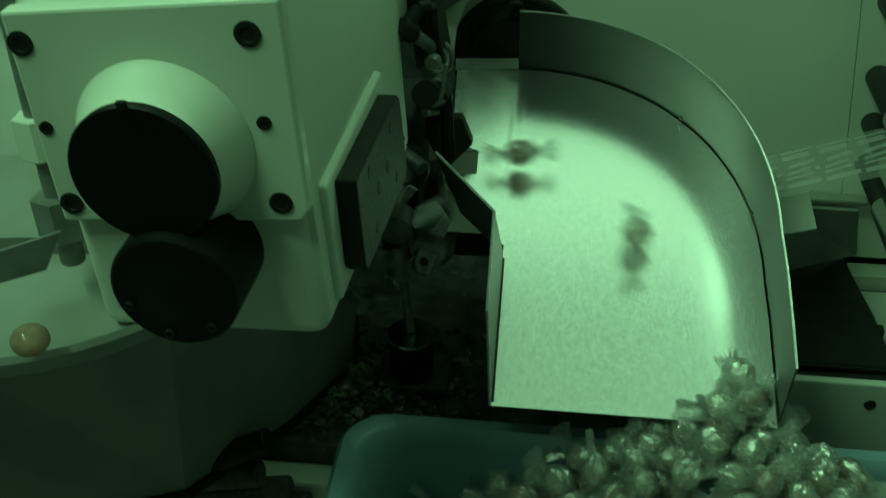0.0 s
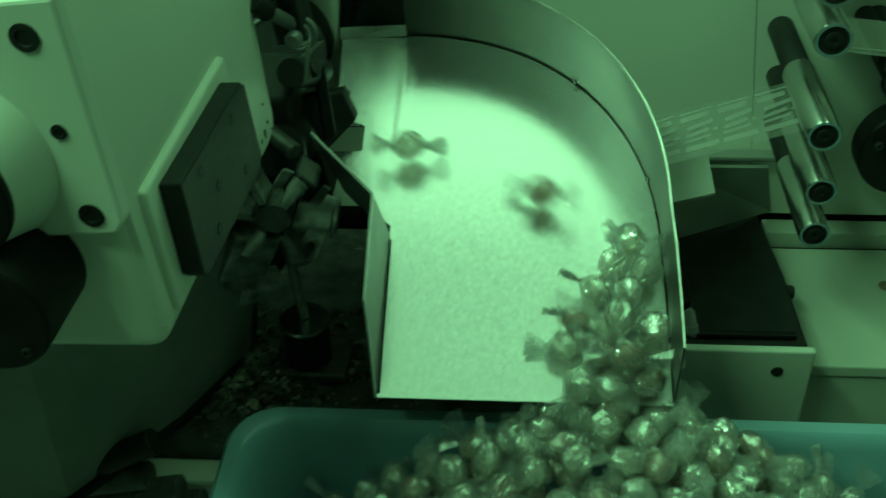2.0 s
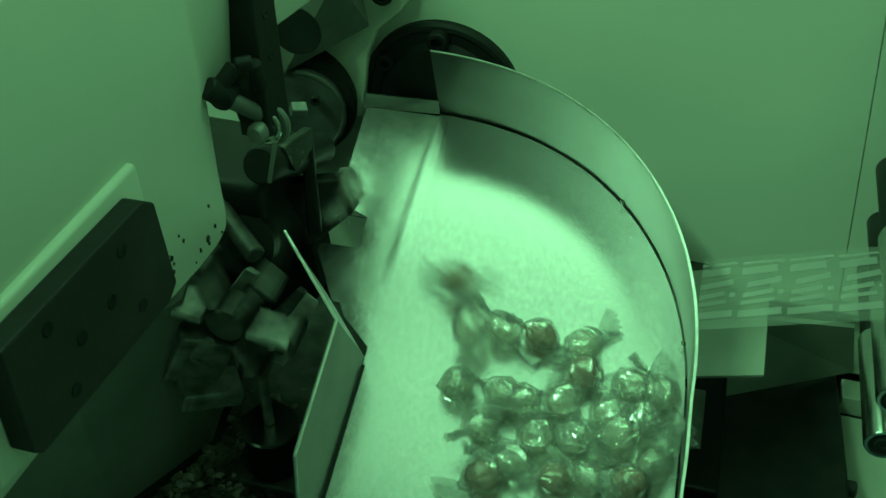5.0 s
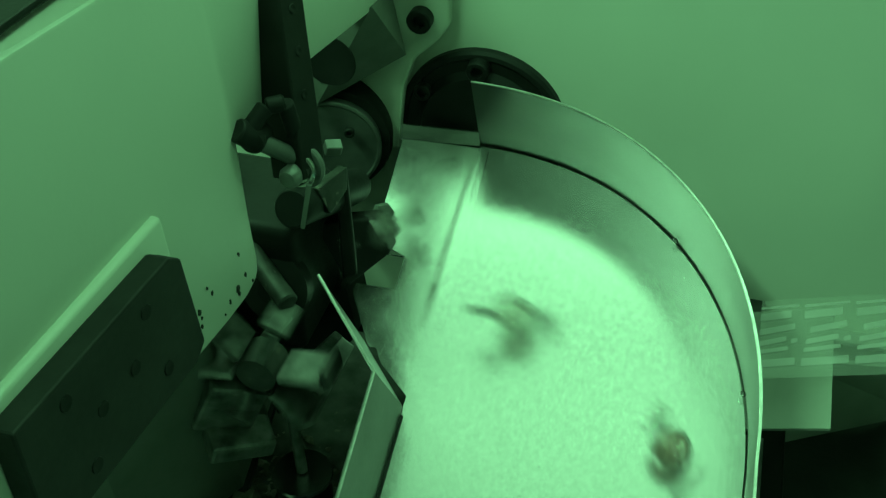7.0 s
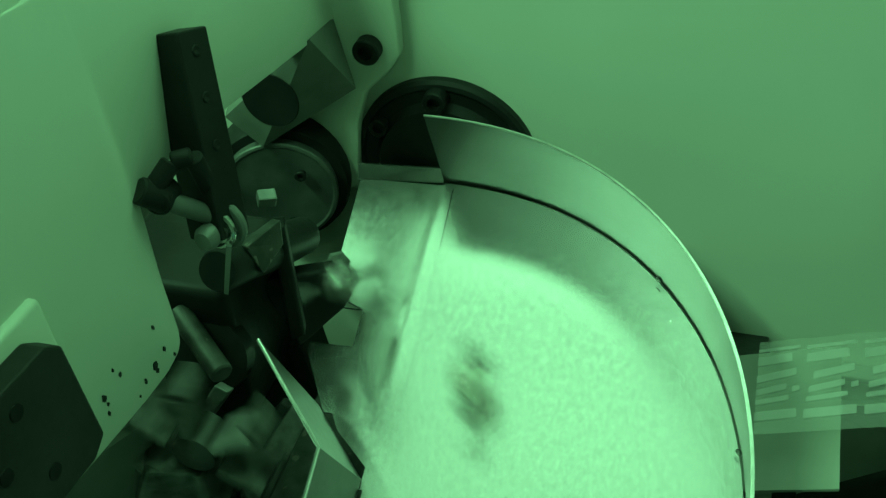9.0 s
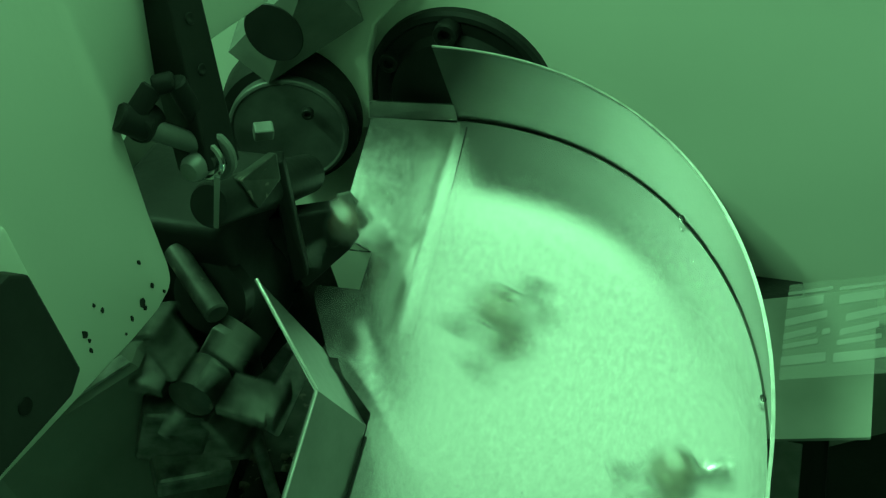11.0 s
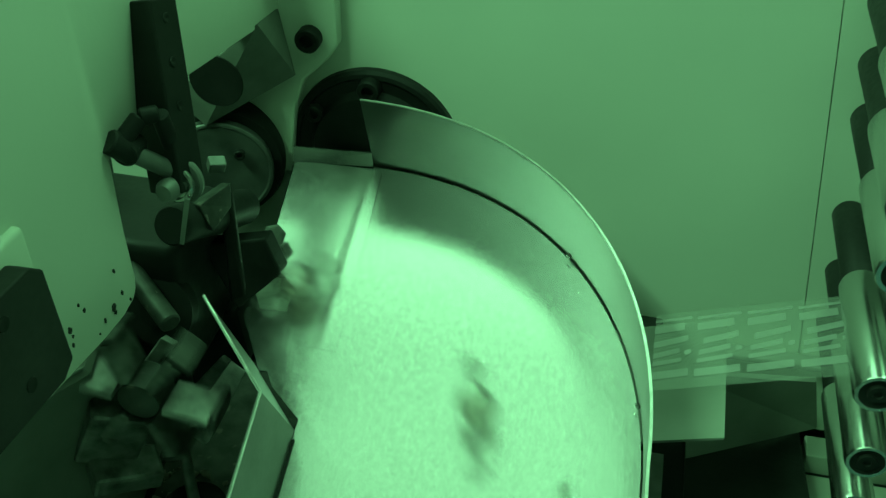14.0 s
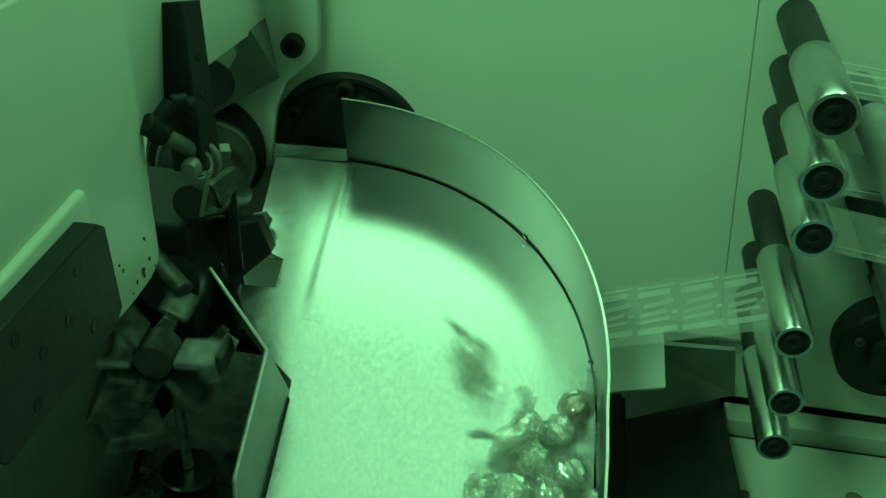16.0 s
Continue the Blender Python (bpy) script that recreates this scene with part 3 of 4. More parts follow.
    part("disc_boss", lathe((0.3595, -0.0202, 0.855), (0.3595, -1, 0.855), [(0, 0.016), (0.006, 0.015), (0.006, 0)], 32), BLACK, disc, smooth=True)
    for k in range(3):
        an = math.radians(40 + 120 * k)
        hexbolt("bolt", (0.3595 + 0.025 * math.cos(an), -0.0198, 0.855 + 0.025 * math.sin(an)), (0, -1, 0), 0.003, 0.003, DARK_STEEL, disc)


def strip_sheet(a, b, half, side, n=14, sag=0.0):
    """A thin web from a to b with the given half width along side."""
    q = bmesh.new()
    a, b, side = Vector(a), Vector(b), Vector(side).normalized()
    rows = []
    for k in range(n + 1):
        p = a.lerp(b, k / n) + Vector((0, 0, -sag * math.sin(math.pi * k / n)))
        rows.append([q.verts.new(p + side * half * s) for s in (-1, -0.5, 0, 0.5, 1)])
    for r0, r1 in zip(rows, rows[1:]):
        for k in range(4):
            q.faces.new((r0[k], r0[k + 1], r1[k + 1], r1[k]))
    return q


def build_film():
    w = thing("film_web", (0.21, -0.08, 0.92), "clear printed wrapping film running from rollers to the head", "film")
    a, b = Vector((0.164, -0.092, 0.9078)), Vector((0.250, -0.092, 0.937))
    side = Vector((0, -1, 0))
    part("web", strip_sheet(a, b, 0.029, side), FILM, w, smooth=True)
    d = (b - a).normalized()
    up = d.cross(side).normalized()
    if up.z < 0:
        up = -up
    # printed repeat: two broken border rows, a slanted bar between them and small marks
    def bar(u0, u1, y0, y1, wd):
        q = bmesh.new()
        e = [(u0, y0 - wd), (u1, y1 - wd), (u1, y1 + wd), (u0, y0 + wd)]
        q.faces.new([q.verts.new(a + d * min(max(u, 0.0), 0.0905) + side * y + up * 0.0005) for u, y in e])
        part("print_bar", q, PRINT, w)
    for k in range(4):
        u = -0.004 + 0.0245 * k
        bar(u, u + 0.0215, 0.0190, 0.0180, 0.0026)
        bar(u + 0.001, u + 0.0180, 0.0105, 0.0085, 0.0014)
        bar(u + 0.002, u + 0.0170, 0.0045, 0.0015, 0.0018)
        bar(u + 0.0195, u + 0.0225, 0.0035, 0.0030, 0.0016)
        bar(u + 0.004, u + 0.0210, -0.0040, -0.0075, 0.0022)
        bar(u + 0.001, u + 0.0190, -0.0155, -0.0170, 0.0028)
        bar(u + 0.001, u + 0.0225, -0.0225, -0.0235, 0.0010)
    w2 = thing("film_web", (0.33, -0.1, 1.05), "clear printed wrapping film leaving the upper guide rollers", "film")
    for (x0, z0), (x1, z1) in (((0.249, 1.0735), (0.62, 1.05)), ((0.249, 1.023), (0.62, 1.0)), ((0.253, 0.9905), (0.62, 0.95))):
        part("web", strip_sheet((x0, -0.096, z0), (x1, -0.096, z1), 0.024, side), FILM, w2, smooth=True)
        for k in range(4 if z0 > 1.05 else 1):
            y = -0.114 + 0.011 * k
            part("print_line", strip_sheet((x0, y, z0 + 0.0006), (x1, y, z1 + 0.0006), 0.0007 + 0.0006 * (k % 3), side, 2), PRINT, w2)
    guide = thing("film_guide_plate", (0.18, -0.09, 0.90), "thin bent grey guide plate below the film", "guide plate")
    part("plate", prism([(0.12, -0.135, 0.874), (0.200, -0.137, 0.901), (0.200, -0.060, 0.910), (0.12, -0.060, 0.883)], (0, 0, -0.0015)), PEDESTAL, guide)
    part("stay", prism([(0.148, -0.0005, 0.842), (0.148, -0.0005, 0.856), (0.148, -0.062, 0.886), (0.148, -0.062, 0.874)], (0.024, 0, 0), 0.001), BLACK, guide)


def build_side_boxes():
    s = thing("side_box", (0.22, -0.1, 0.6), "cream painted steel box with a black tray top", "box")
    part("box_front", box(0.12, 0.268, -0.186, -0.180, 0.70, 0.814, 0.0015), PAINT_DARKER, s)
    part("dark_tray", prism([(0.12, -0.1797, 0.70), (0.12, -0.1797, 0.812), (0.12, -0.10, 0.806), (0.12, -0.001, 0.788), (0.12, -0.001, 0.70)], (0.145, 0, 0), 0.002), BLACK, s, "black tray top")
    part("tray_step", prism([(0.13, -0.158, 0.811), (0.13, -0.158, 0.830), (0.13, -0.06, 0.828), (0.13, -0.06, 0.800)], (0.062, 0, 0), 0.002), BLACK_PLASTIC, s)
    part("tray_ridge", box(0.14, 0.258, -0.173, -0.168, 0.812, 0.816, 0.001), BLACK_PLASTIC, s)
    part("tray_window", box(0.150, 0.180, -0.130, -0.085, 0.828, 0.8305, 0.0005), GREY_STEEL, s, "small grey cover in the tray")
    part("knob", rod((0.265, -0.105, 0.795), (0.272, -0.105, 0.795), 0.005), BLACK, s, smooth=True)
    a = Vector((0.246, -0.1862, 0.797))
    part("screw", lathe(a, a + Vector((0, -1, 0)), [(0, 0), (0, 0.004), (0.0008, 0.0036), (0.0008, 0.002), (0.0002, 0)], 20), BLACK, s, smooth=True)
    hood = thing("cover_hood", (0.22, -0.03, 0.80), "dark grey sloping sheet cover below the film", "cover")
    part("sheet", prism([(0.185, -0.06, 0.868), (0.262, -0.02, 0.842), (0.275, -0.002, 0.79), (0.19, -0.07, 0.812)], (0, 0.004, 0)), PEDESTAL, hood)
    part("hood_flange", box(0.19, 0.27, -0.012, -0.001, 0.842, 0.846, 0.001), PEDESTAL, hood)
    c = thing("cable_box", (0.33, -0.1, 0.6), "cream painted steel ledge box with a worn lid", "box")
    part("lid", box(0.2695, 0.386, -0.152, -0.022, 0.760, 0.770, 0.0015), PAINT_DARKER, c, "worn lid with a stain")
    part("carcass", box(0.2695, 0.384, -0.150, -0.002, 0.50, 0.7595, 0.002), PAINT_DARKER, c)
    part("back_rail", box(0.2695, 0.70, -0.0185, -0.001, 0.762, 0.782, 0.001), PAINT_DARKER, c)
    # black strip put in for the shaded slot behind the lid
    part("slot_shade_strip", box(0.2695, 0.70, -0.0215, -0.0188, 0.758, 0.768, 0.0), BLACK, c)
    part("stain", lathe((0.351, -0.066, 0.7702), (0.351, -0.066, 1), [(0, 0), (0, 0.006), (0.0002, 0.005), (0.0002, 0)], 14), RUST, c)
    n = thing("floor_cabinet", (0.6, -0.1, 0), "dull painted steel cabinet beside the ledge box", "cabinet")
    part("carcass", box(0.388, 0.9, -0.24, -0.024, 0.0, 0.70, 0.004), PAINT_DARKER, n)


# ---- crate ----
def rounded(x0, x1, y0, y1, r, n=6):
    pts = []
    for cx, cy, a0 in ((x1 - r, y1 - r, 0), (x0 + r, y1 - r, 90), (x0 + r, y0 + r, 180), (x1 - r, y0 + r, 270)):
        for k in range(n + 1):
            a = math.radians(a0 + 90 * k / n)
            pts.append((cx + r * math.cos(a), cy + r * math.sin(a)))
    return pts


def build_crate():
    c = thing("plastic_crate", (0.14, -0.40, 0.66), "teal plastic crate heaped with wrapped sweets under the chute", "crate")
    x0, x1, y0, y1 = -0.094, 0.40, -0.60, -0.232
    b = bmesh.new()
    prof = [(0.0, 0.790), (-0.001, 0.798), (0.002, 0.802), (0.010, 0.802), (0.0125, 0.800), (0.016, 0.792), (0.034, 0.672), (0.040, 0.668)]
    rings = []
    for inset, z in prof:
        rings.append([b.verts.new((x, y, z)) for x, y in rounded(x0 + inset, x1 - inset, y0 + inset, y1 - inset, 0.030 - inset * 0.3)])
    n = len(rings[0])
    for r0, r1 in zip(rings, rings[1:]):
        for k in range(n):
            b.faces.new((r0[k], r0[(k + 1) % n], r1[(k + 1) % n], r1[k]))
    b.faces.new(rings[-1])
    part("tub", b, BIN, c, smooth=True)
    b = bmesh.new()
    rings = []
    for inset, z in ((0.0005, 0.789), (0.006, 0.788), (0.024, 0.664), (0.03, 0.661)):
        rings.append([b.verts.new((x, y, z)) for x, y in rounded(x0 + inset, x1 - inset, y0 + inset, y1 - inset, 0.030 - inset * 0.3)])
    for r0, r1 in zip(rings, rings[1:]):
        for k in range(n):
            b.faces.new((r0[k], r0[(k + 1) % n], r1[(k + 1) % n], r1[k]))
    b.faces.new(rings[-1])
    part("outer_wall", b, BIN, c, smooth=True)
    st = thing("crate_stand", (0.14, -0.42, 0), "plain steel stand under the crate", "stand")
    part("stand_top", box(-0.09, 0.39, -0.59, -0.255, 0.63, 0.660, 0.003), PAINT_GREY, st)
    for x in (-0.07, 0.37):
        for y in (-0.57, -0.275):
            part("leg", box(x - 0.015, x + 0.015, y - 0.015, y + 0.015, 0, 0.63, 0.002), PAINT_GREY, st)


# ---- wrapping head ----
def build_head():
    hub = thing("panel_hub", (0.0, 0, 0.955), "black round flange hub on the panel behind the chute", "hub")
    part("flange", lathe((-0.002, 0, 0.949), (-0.002, -1, 0.949), [(0, 0), (0, 0.0485), (0.004, 0.0485), (0.006, 0.0470), (0.0064, 0.0445), (0.005, 0.0435), (0.005, 0.037), (0.010, 0.034), (0.010, 0)], 56), BLACK, hub, smooth=True)
    hexbolt("bolt", (-0.004, -0.0048, 0.9885), (0, -1, 0), 0.0062, 0.008, BLACK, hub)
    hexbolt("bolt", (-0.036, -0.0048, 0.969), (0, -1, 0), 0.005, 0.005, BLACK, hub)
    br = thing("bearing_bracket", (-0.05, 0, 1.0), "cream painted cast bearing bracket bolted to the panel", "bracket")
    out = [(-0.165, 1.119), (-0.026, 1.119), (-0.0205, 1.03), (-0.0205, 1.012), (-0.026, 1.004), (-0.040, 0.990), (-0.046, 0.972), (-0.05, 0.93), (-0.13, 0.92), (-0.165, 0.95)]
    part("casting", prism([(x, -0.0005, z) for x, z in out], (0, -0.010, 0), 0.0015), PAINT, br)
    hexbolt("bolt", (-0.035, -0.0106, 1.0165), (0, -1, 0), 0.0068, 0.007, BLACK, br)
    hexbolt("bolt", (-0.038, -0.0106, 1.075), (0, -1, 0), 0.0068, 0.007, BLACK, br)
    # angled gusset block; a flat black disc stands in for its shaded bore
    b = bmesh.new()
    for v in ((-0.0522, -0.0405, 1.0347), (-0.104, -0.0405, 0.9875), (-0.086, -0.0405, 0.972), (-0.052, -0.0108, 1.031), (-0.112, -0.0108, 0.99), (-0.080, -0.0108, 0.972), (-0.0428, -0.0150, 0.9953)):
        b.verts.new(v)
    bmesh.ops.convex_hull(b, input=b.verts[:])
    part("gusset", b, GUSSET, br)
    part("bore", lathe((-0.0775, -0.0403, 1.000), (-0.0775, -1, 1.000), [(0, 0), (0, 0.0150), (0.0006, 0.0145), (0.0006, 0)], 32), BLACK, br, "black disc standing in for the shaded bore", True)
    d = thing("clutch_disc", (-0.072, -0.01, 0.955), "worn grey steel disc with a dark collar behind the grippers", "disc")
    a = Vector((-0.091, -0.0115, 0.941))
    w = Vector((0.30, -1, 0.0)).normalized()
    part("collar", lathe(a, a + w, [(0, 0), (0, 0.0365), (0.016, 0.0365), (0.020, 0.0348), (0.020, 0)], 44), BLACK, d, smooth=True)
    part("face", lathe(a, a + w, [(0.0202, 0.0), (0.0202, 0.0300), (0.0255, 0.0304), (0.0262, 0.0298), (0.0265, 0.0285), (0.0258, 0.0275), (0.0258, 0.0)], 44), WORN_DISC, d, smooth=True)
    for k in range(3):
        an = math.radians(45 + 120 * k)
        hexbolt("bolt", a + w * 0.0256 + Vector((0.019 * math.cos(an), 0, 0.019 * math.sin(an))), w, 0.003, 0.003, BLACK, d)
    bar = thing("pusher_bar", (-0.045, -0.16, 1.0), "black drilled square bar standing over the gripper head", "bar")
    p0, p1 = Vector((-0.044, -0.163, 1.016)), Vector((-0.0590, -0.138, 1.088))
    ax = (p1 - p0).normalized()
    sx = Vector((0.96, -0.28, 0.1)).cross(ax).normalized()
    sy = ax.cross(sx).normalized()
    def square(p, q, h1, h2):
        e = [sx * h1 + sy * h2, -sx * h1 + sy * h2, -sx * h1 - sy * h2, sx * h1 - sy * h2]
        return prism([p + v for v in e], q - p, 0.0008)
    part("bar_body", square(p0, p1, 0.0075, 0.0088), BLACK, bar)
    for s in (0.45, 0.68, 0.9):
        c = p0.lerp(p1, s) + sy * 0.0089
        part("hole_disc", lathe(c, c + sy, [(0, 0.0022), (0.0004, 0.002), (0.0004, 0.0014), (0, 0)], 14), BLACK, bar)
    cl = thing("clamp_bolt", (-0.044, -0.165, 1.01), "worn steel clamp bolt with stacked washers and a cross rod", "clamp")
    a, w = Vector((-0.0425, -0.160, 1.0200)), Vector((-0.12, -0.95, 0.10)).normalized()
    part("washer", lathe(a, a + w, [(0, 0), (0, 0.0100), (0.002, 0.0104), (0.0028, 0.0095), (0.0028, 0)], 28), GREY_STEEL, cl, smooth=True)
    part("washer", lathe(a + w * 0.0045, a + w, [(0, 0), (0, 0.0082), (0.002, 0.0084), (0.0026, 0.0076), (0.0026, 0)], 28), CHROME, cl, smooth=True)
    part("collar", lathe(a + w * 0.0026, a + w, [(0, 0.0062), (0.006, 0.0062)], 24), DARK_STEEL, cl, smooth=True)
    part("stud", lathe(a + w * 0.007, a + w, [(0, 0.0048), (0.006, 0.0050), (0.0085, 0.0036), (0.009, 0)], 20), GREY_STEEL, cl, smooth=True)
    part("cross_rod", rod((-0.0585, -0.1810, 1.0455), (-0.0440, -0.164, 1.0255), 0.0038), GREY_STEEL, cl, smooth=True)
    part("rod_end", rod((-0.0605, -0.1825, 1.0482), (-0.0545, -0.1765, 1.0402), 0.0052), BLACK, cl, smooth=True)
    part("clip", prism([(-0.0385, -0.169, 1.017), (-0.0362, -0.169, 1.017), (-0.0385, -0.175, 0.998), (-0.0405, -0.175, 0.998)], (0.0006, -0.0015, 0)), GREY_STEEL, cl)
    hk = thing("hook_lever", (-0.048, -0.172, 1.04), "black bent hook lever behind the square bar", "lever")
    b = rod((-0.0575, -0.179, 1.0455), (-0.0525, -0.170, 1.0530), 0.0038)
    rod((-0.0525, -0.170, 1.0530), (-0.0460, -0.166, 1.0535), 0.0036, bm=b)
    rod((-0.0460, -0.166, 1.0535), (-0.0445, -0.160, 1.030), 0.0036, bm=b)
    part("hook", b, BLACK, hk, smooth=True)
    part("hub", rod((-0.0560, -0.181, 1.0415), (-0.0560, -0.170, 1.0415), 0.0055), BLACK, hk, smooth=True)
    blk = thing("head_block", (-0.08, -0.13, 0.90), "black gripper head block of the wrapping machine", "head")
    part("block", box(-0.118, -0.056, -0.152, -0.095, 0.895, 0.974, 0.005, 3), BLACK, blk, smooth=True)
    part("barrel", lathe((-0.050, -0.085, 0.955), (-0.050, -0.170, 1.000), [(0, 0), (0, 0.009), (0.03, 0.010), (0.06, 0.009), (0.085, 0.009), (0.087, 0.008), (0.087, 0)], 30), BLACK, blk, smooth=True)
    part("facet_plate", prism([(-0.0434, -0.148, 0.9985), (-0.0350, -0.130, 1.0000), (-0.0358, -0.130, 0.9870), (-0.0375, -0.148, 0.9850)], (-0.006, 0.004, -0.003), 0.0008), DARK_STEEL, blk)
    part("jaw", prism([(-0.0450, -0.122, 0.988), (-0.0395, -0.120, 0.988), (-0.0340, -0.129, 0.934), (-0.0415, -0.131, 0.930)], (-0.003, 0.008, 0), 0.0012), BLACK, blk, "dark gripper jaw")
    part("jaw", prism([(-0.060, -0.118, 0.952), (-0.034, -0.100, 0.948), (-0.026, -0.101, 0.928), (-0.044, -0.118, 0.915)], (0.0, 0.012, -0.002), 0.0012), BLACK, blk, "dark gripper jaw")
    part("nut", lathe((-0.0405, -0.071, 0.929), (-0.0340, -0.082, 0.937), [(0, 0), (0, 0.0060), (0.006, 0.0060), (0.007, 0.0052), (0.007, 0)], 6), HEAD_GREY, blk)
    part("bit", box(-0.004, 0.004, -0.003, 0.003, -0.003, 0.003, 0.0008, m=pose(-0.047, -0.117, 1.000, 20, 10, 35)), GREY_STEEL, blk)
    part("tie_rod", rod((-0.080, -0.152, 0.960), (-0.050, -0.176, 0.952), 0.005), DARK_STEEL, blk, smooth=True)
    part("lower_arm", prism([(-0.105, -0.120, 0.894), (-0.050, -0.110, 0.905), (-0.045, -0.110, 0.870), (-0.095, -0.120, 0.80)], (0, 0.03, 0), 0.003), BLACK, blk)
    part("cam", lathe((-0.066, -0.150, 0.938), (-0.066, -0.166, 0.945), [(0, 0), (0, 0.017), (0.008, 0.017), (0.009, 0.015), (0.009, 0.006), (0.014, 0.006), (0.014, 0)], 30), BLACK, blk, smooth=True)
    lv = thing("slotted_lever", (-0.05, -0.15, 0.86), "worn flat steel lever with a bolt", "lever")
    part("blade", prism([(-0.046, -0.131, 0.893), (-0.036, -0.134, 0.889), (-0.049, -0.160, 0.860), (-0.057, -0.158, 0.862), (-0.060, -0.153, 0.866)], (-0.003, 0.002, -0.004), 0.0008), WORN_LIGHT, lv)
    hexbolt("bolt", (-0.0525, -0.1545, 0.8665), (-0.3, -0.5, 0.8), 0.0028, 0.0022, DARK_STEEL, lv)
    rk = thing("rocker_arm", (-0.07, -0.16, 0.90), "worn curved steel rocker arm beside the gripper wheel", "arm")
    part("arm_body", prism([(-0.0610, -0.1680, 0.9350), (-0.0550, -0.1680, 0.9320), (-0.0710, -0.1680, 0.9080), (-0.0840, -0.1680, 0.8940), (-0.0880, -0.1680, 0.9010), (-0.0750, -0.1680, 0.9130)], (0.0, 0.006, -0.003), 0.0008), WORN_LIGHT, rk)
    part("arm_shoe", prism([(-0.1020, -0.1600, 0.8710), (-0.0850, -0.1600, 0.8570), (-0.0820, -0.1600, 0.8440), (-0.0990, -0.1600, 0.8230)], (0.0, 0.008, 0), 0.0008), GREY_STEEL, rk)
    part("shoe_strip", prism([(-0.0830, -0.1600, 0.8380), (-0.0800, -0.1600, 0.8350), (-0.0900, -0.1600, 0.8210), (-0.0920, -0.1600, 0.8250)], (0.0, 0.004, 0), 0.0004), WORN_LIGHT, rk)
    part("push_link", prism([(-0.0420, -0.1500, 0.9100), (-0.0380, -0.1500, 0.9070), (-0.0540, -0.1500, 0.8800), (-0.0660, -0.1500, 0.8610), (-0.0690, -0.1500, 0.8730)], (0.0, 0.006, -0.002), 0.0008), HEAD_GREY, rk)
    ck = thing("clamp_block", (-0.10, -0.16, 0.85), "grey steel clamp block above the cylinder", "clamp")
    part("block", box(-0.018, 0.012, -0.012, 0.012, -0.02, 0.02, 0.002, m=pose(-0.086, -0.176, 0.882, 15, 20, 30)), HEAD_GREY, ck)
    part("foot", box(-0.018, 0.016, -0.01, 0.01, -0.006, 0.006, 0.002, m=pose(-0.082, -0.184, 0.858, 10, 15, 40)), HEAD_GREY, ck)
    cy = thing("air_cylinder", (-0.062, -0.16, 0.765), "small black cylinder with a pale disc top and a piston rod", "cylinder")
    part("foot_block", box(-0.085, -0.035, -0.178, -0.138, 0.766, 0.774, 0.002), DARK_STEEL, cy)
    part("barrel", rod((-0.062, -0.160, 0.7745), (-0.062, -0.160, 0.806), 0.0155, 32), BLACK, cy, smooth=True)
    part("cap_disc", lathe((-0.062, -0.160, 0.8062), (-0.062, -0.160, 1), [(0, 0), (0, 0.0165), (0.001, 0.017), (0.003, 0.0165), (0.0035, 0.006), (0.0035, 0)], 36), CHROME, cy, "pale steel disc", True)
    part("piston_rod", rod((-0.062, -0.160, 0.81), (-0.070, -0.150, 0.865), 0.0032, 16), HEAD_GREY, cy, smooth=True)
    part("coupling", rod((-0.074, -0.146, 0.862), (-0.078, -0.140, 0.905), 0.013, 24, 0.003), BLACK, cy, smooth=True)


def build_turret():
    """Gripper wheel: a drum with six bright gripper fingers, turning on a sloping axle."""
    t = thing("gripper_wheel", (-0.065, -0.180, 0.914), "dark steel gripper wheel with bright finger plates", "gripper wheel")
    o = Vector(t.location)
    part("drum", lathe(o + Vector((0, -0.012, 0)), o + Vector((0, 1, 0)), [(0, 0), (0, 0.005), (0.002, 0.010), (0.018, 0.011), (0.02, 0.008), (0.02, 0)], 28), DARK_STEEL, t, smooth=True)
    for k in range(6):
        m = Matrix.Translation(o) @ Matrix.Rotation(radians(60 * k), 4, "Y")
        part("finger", box(-0.0022, 0.0022, -0.012, 0.008, 0.012, 0.034, 0.0006, m=m), WORN_LIGHT if k % 3 == 1 else HEAD_GREY, t)
        part("pad", box(-0.006, 0.006, -0.011, 0.009, 0.0342, 0.0375, 0.001, m=m), HEAD_GREY if k % 2 else DARK_STEEL, t)
    return t


def build_debris():
    random.seed(11)
    b = bmesh.new()
    for k in range(1300):
        x, y = random.uniform(-0.17, 0.0), random.uniform(-0.225, -0.10)
        drift = 0.0
        if k % 3:
            x, y = random.gauss(-0.096, 0.022), random.gauss(-0.178, 0.020)
            x, y = max(-0.17, min(0, x)), max(-0.225, min(-0.10, y))
            drift = 0.012 * math.exp(-((x + 0.096) / 0.026) ** 2 - ((y + 0.175) / 0.024) ** 2) * random.random()
        s = 0.0006 + 0.0042 * random.random() ** 2.5
        q = bmesh.new()
        bmesh.ops.create_icosphere(q, subdivisions=1, radius=s)
        for v in q.verts:
            v.co *= random.uniform(0.5, 1.2)
            v.co.z *= 0.55
        q.transform(Matrix.Translation((x, y, 0.7655 + s * 0.2 + drift)))
        merge(b, q)
    tagged(part("sugar_crumbs", b, DIRT), "pale greasy crumbs of sugar and film scraps on the base plate", "crumbs", kind="stuff")


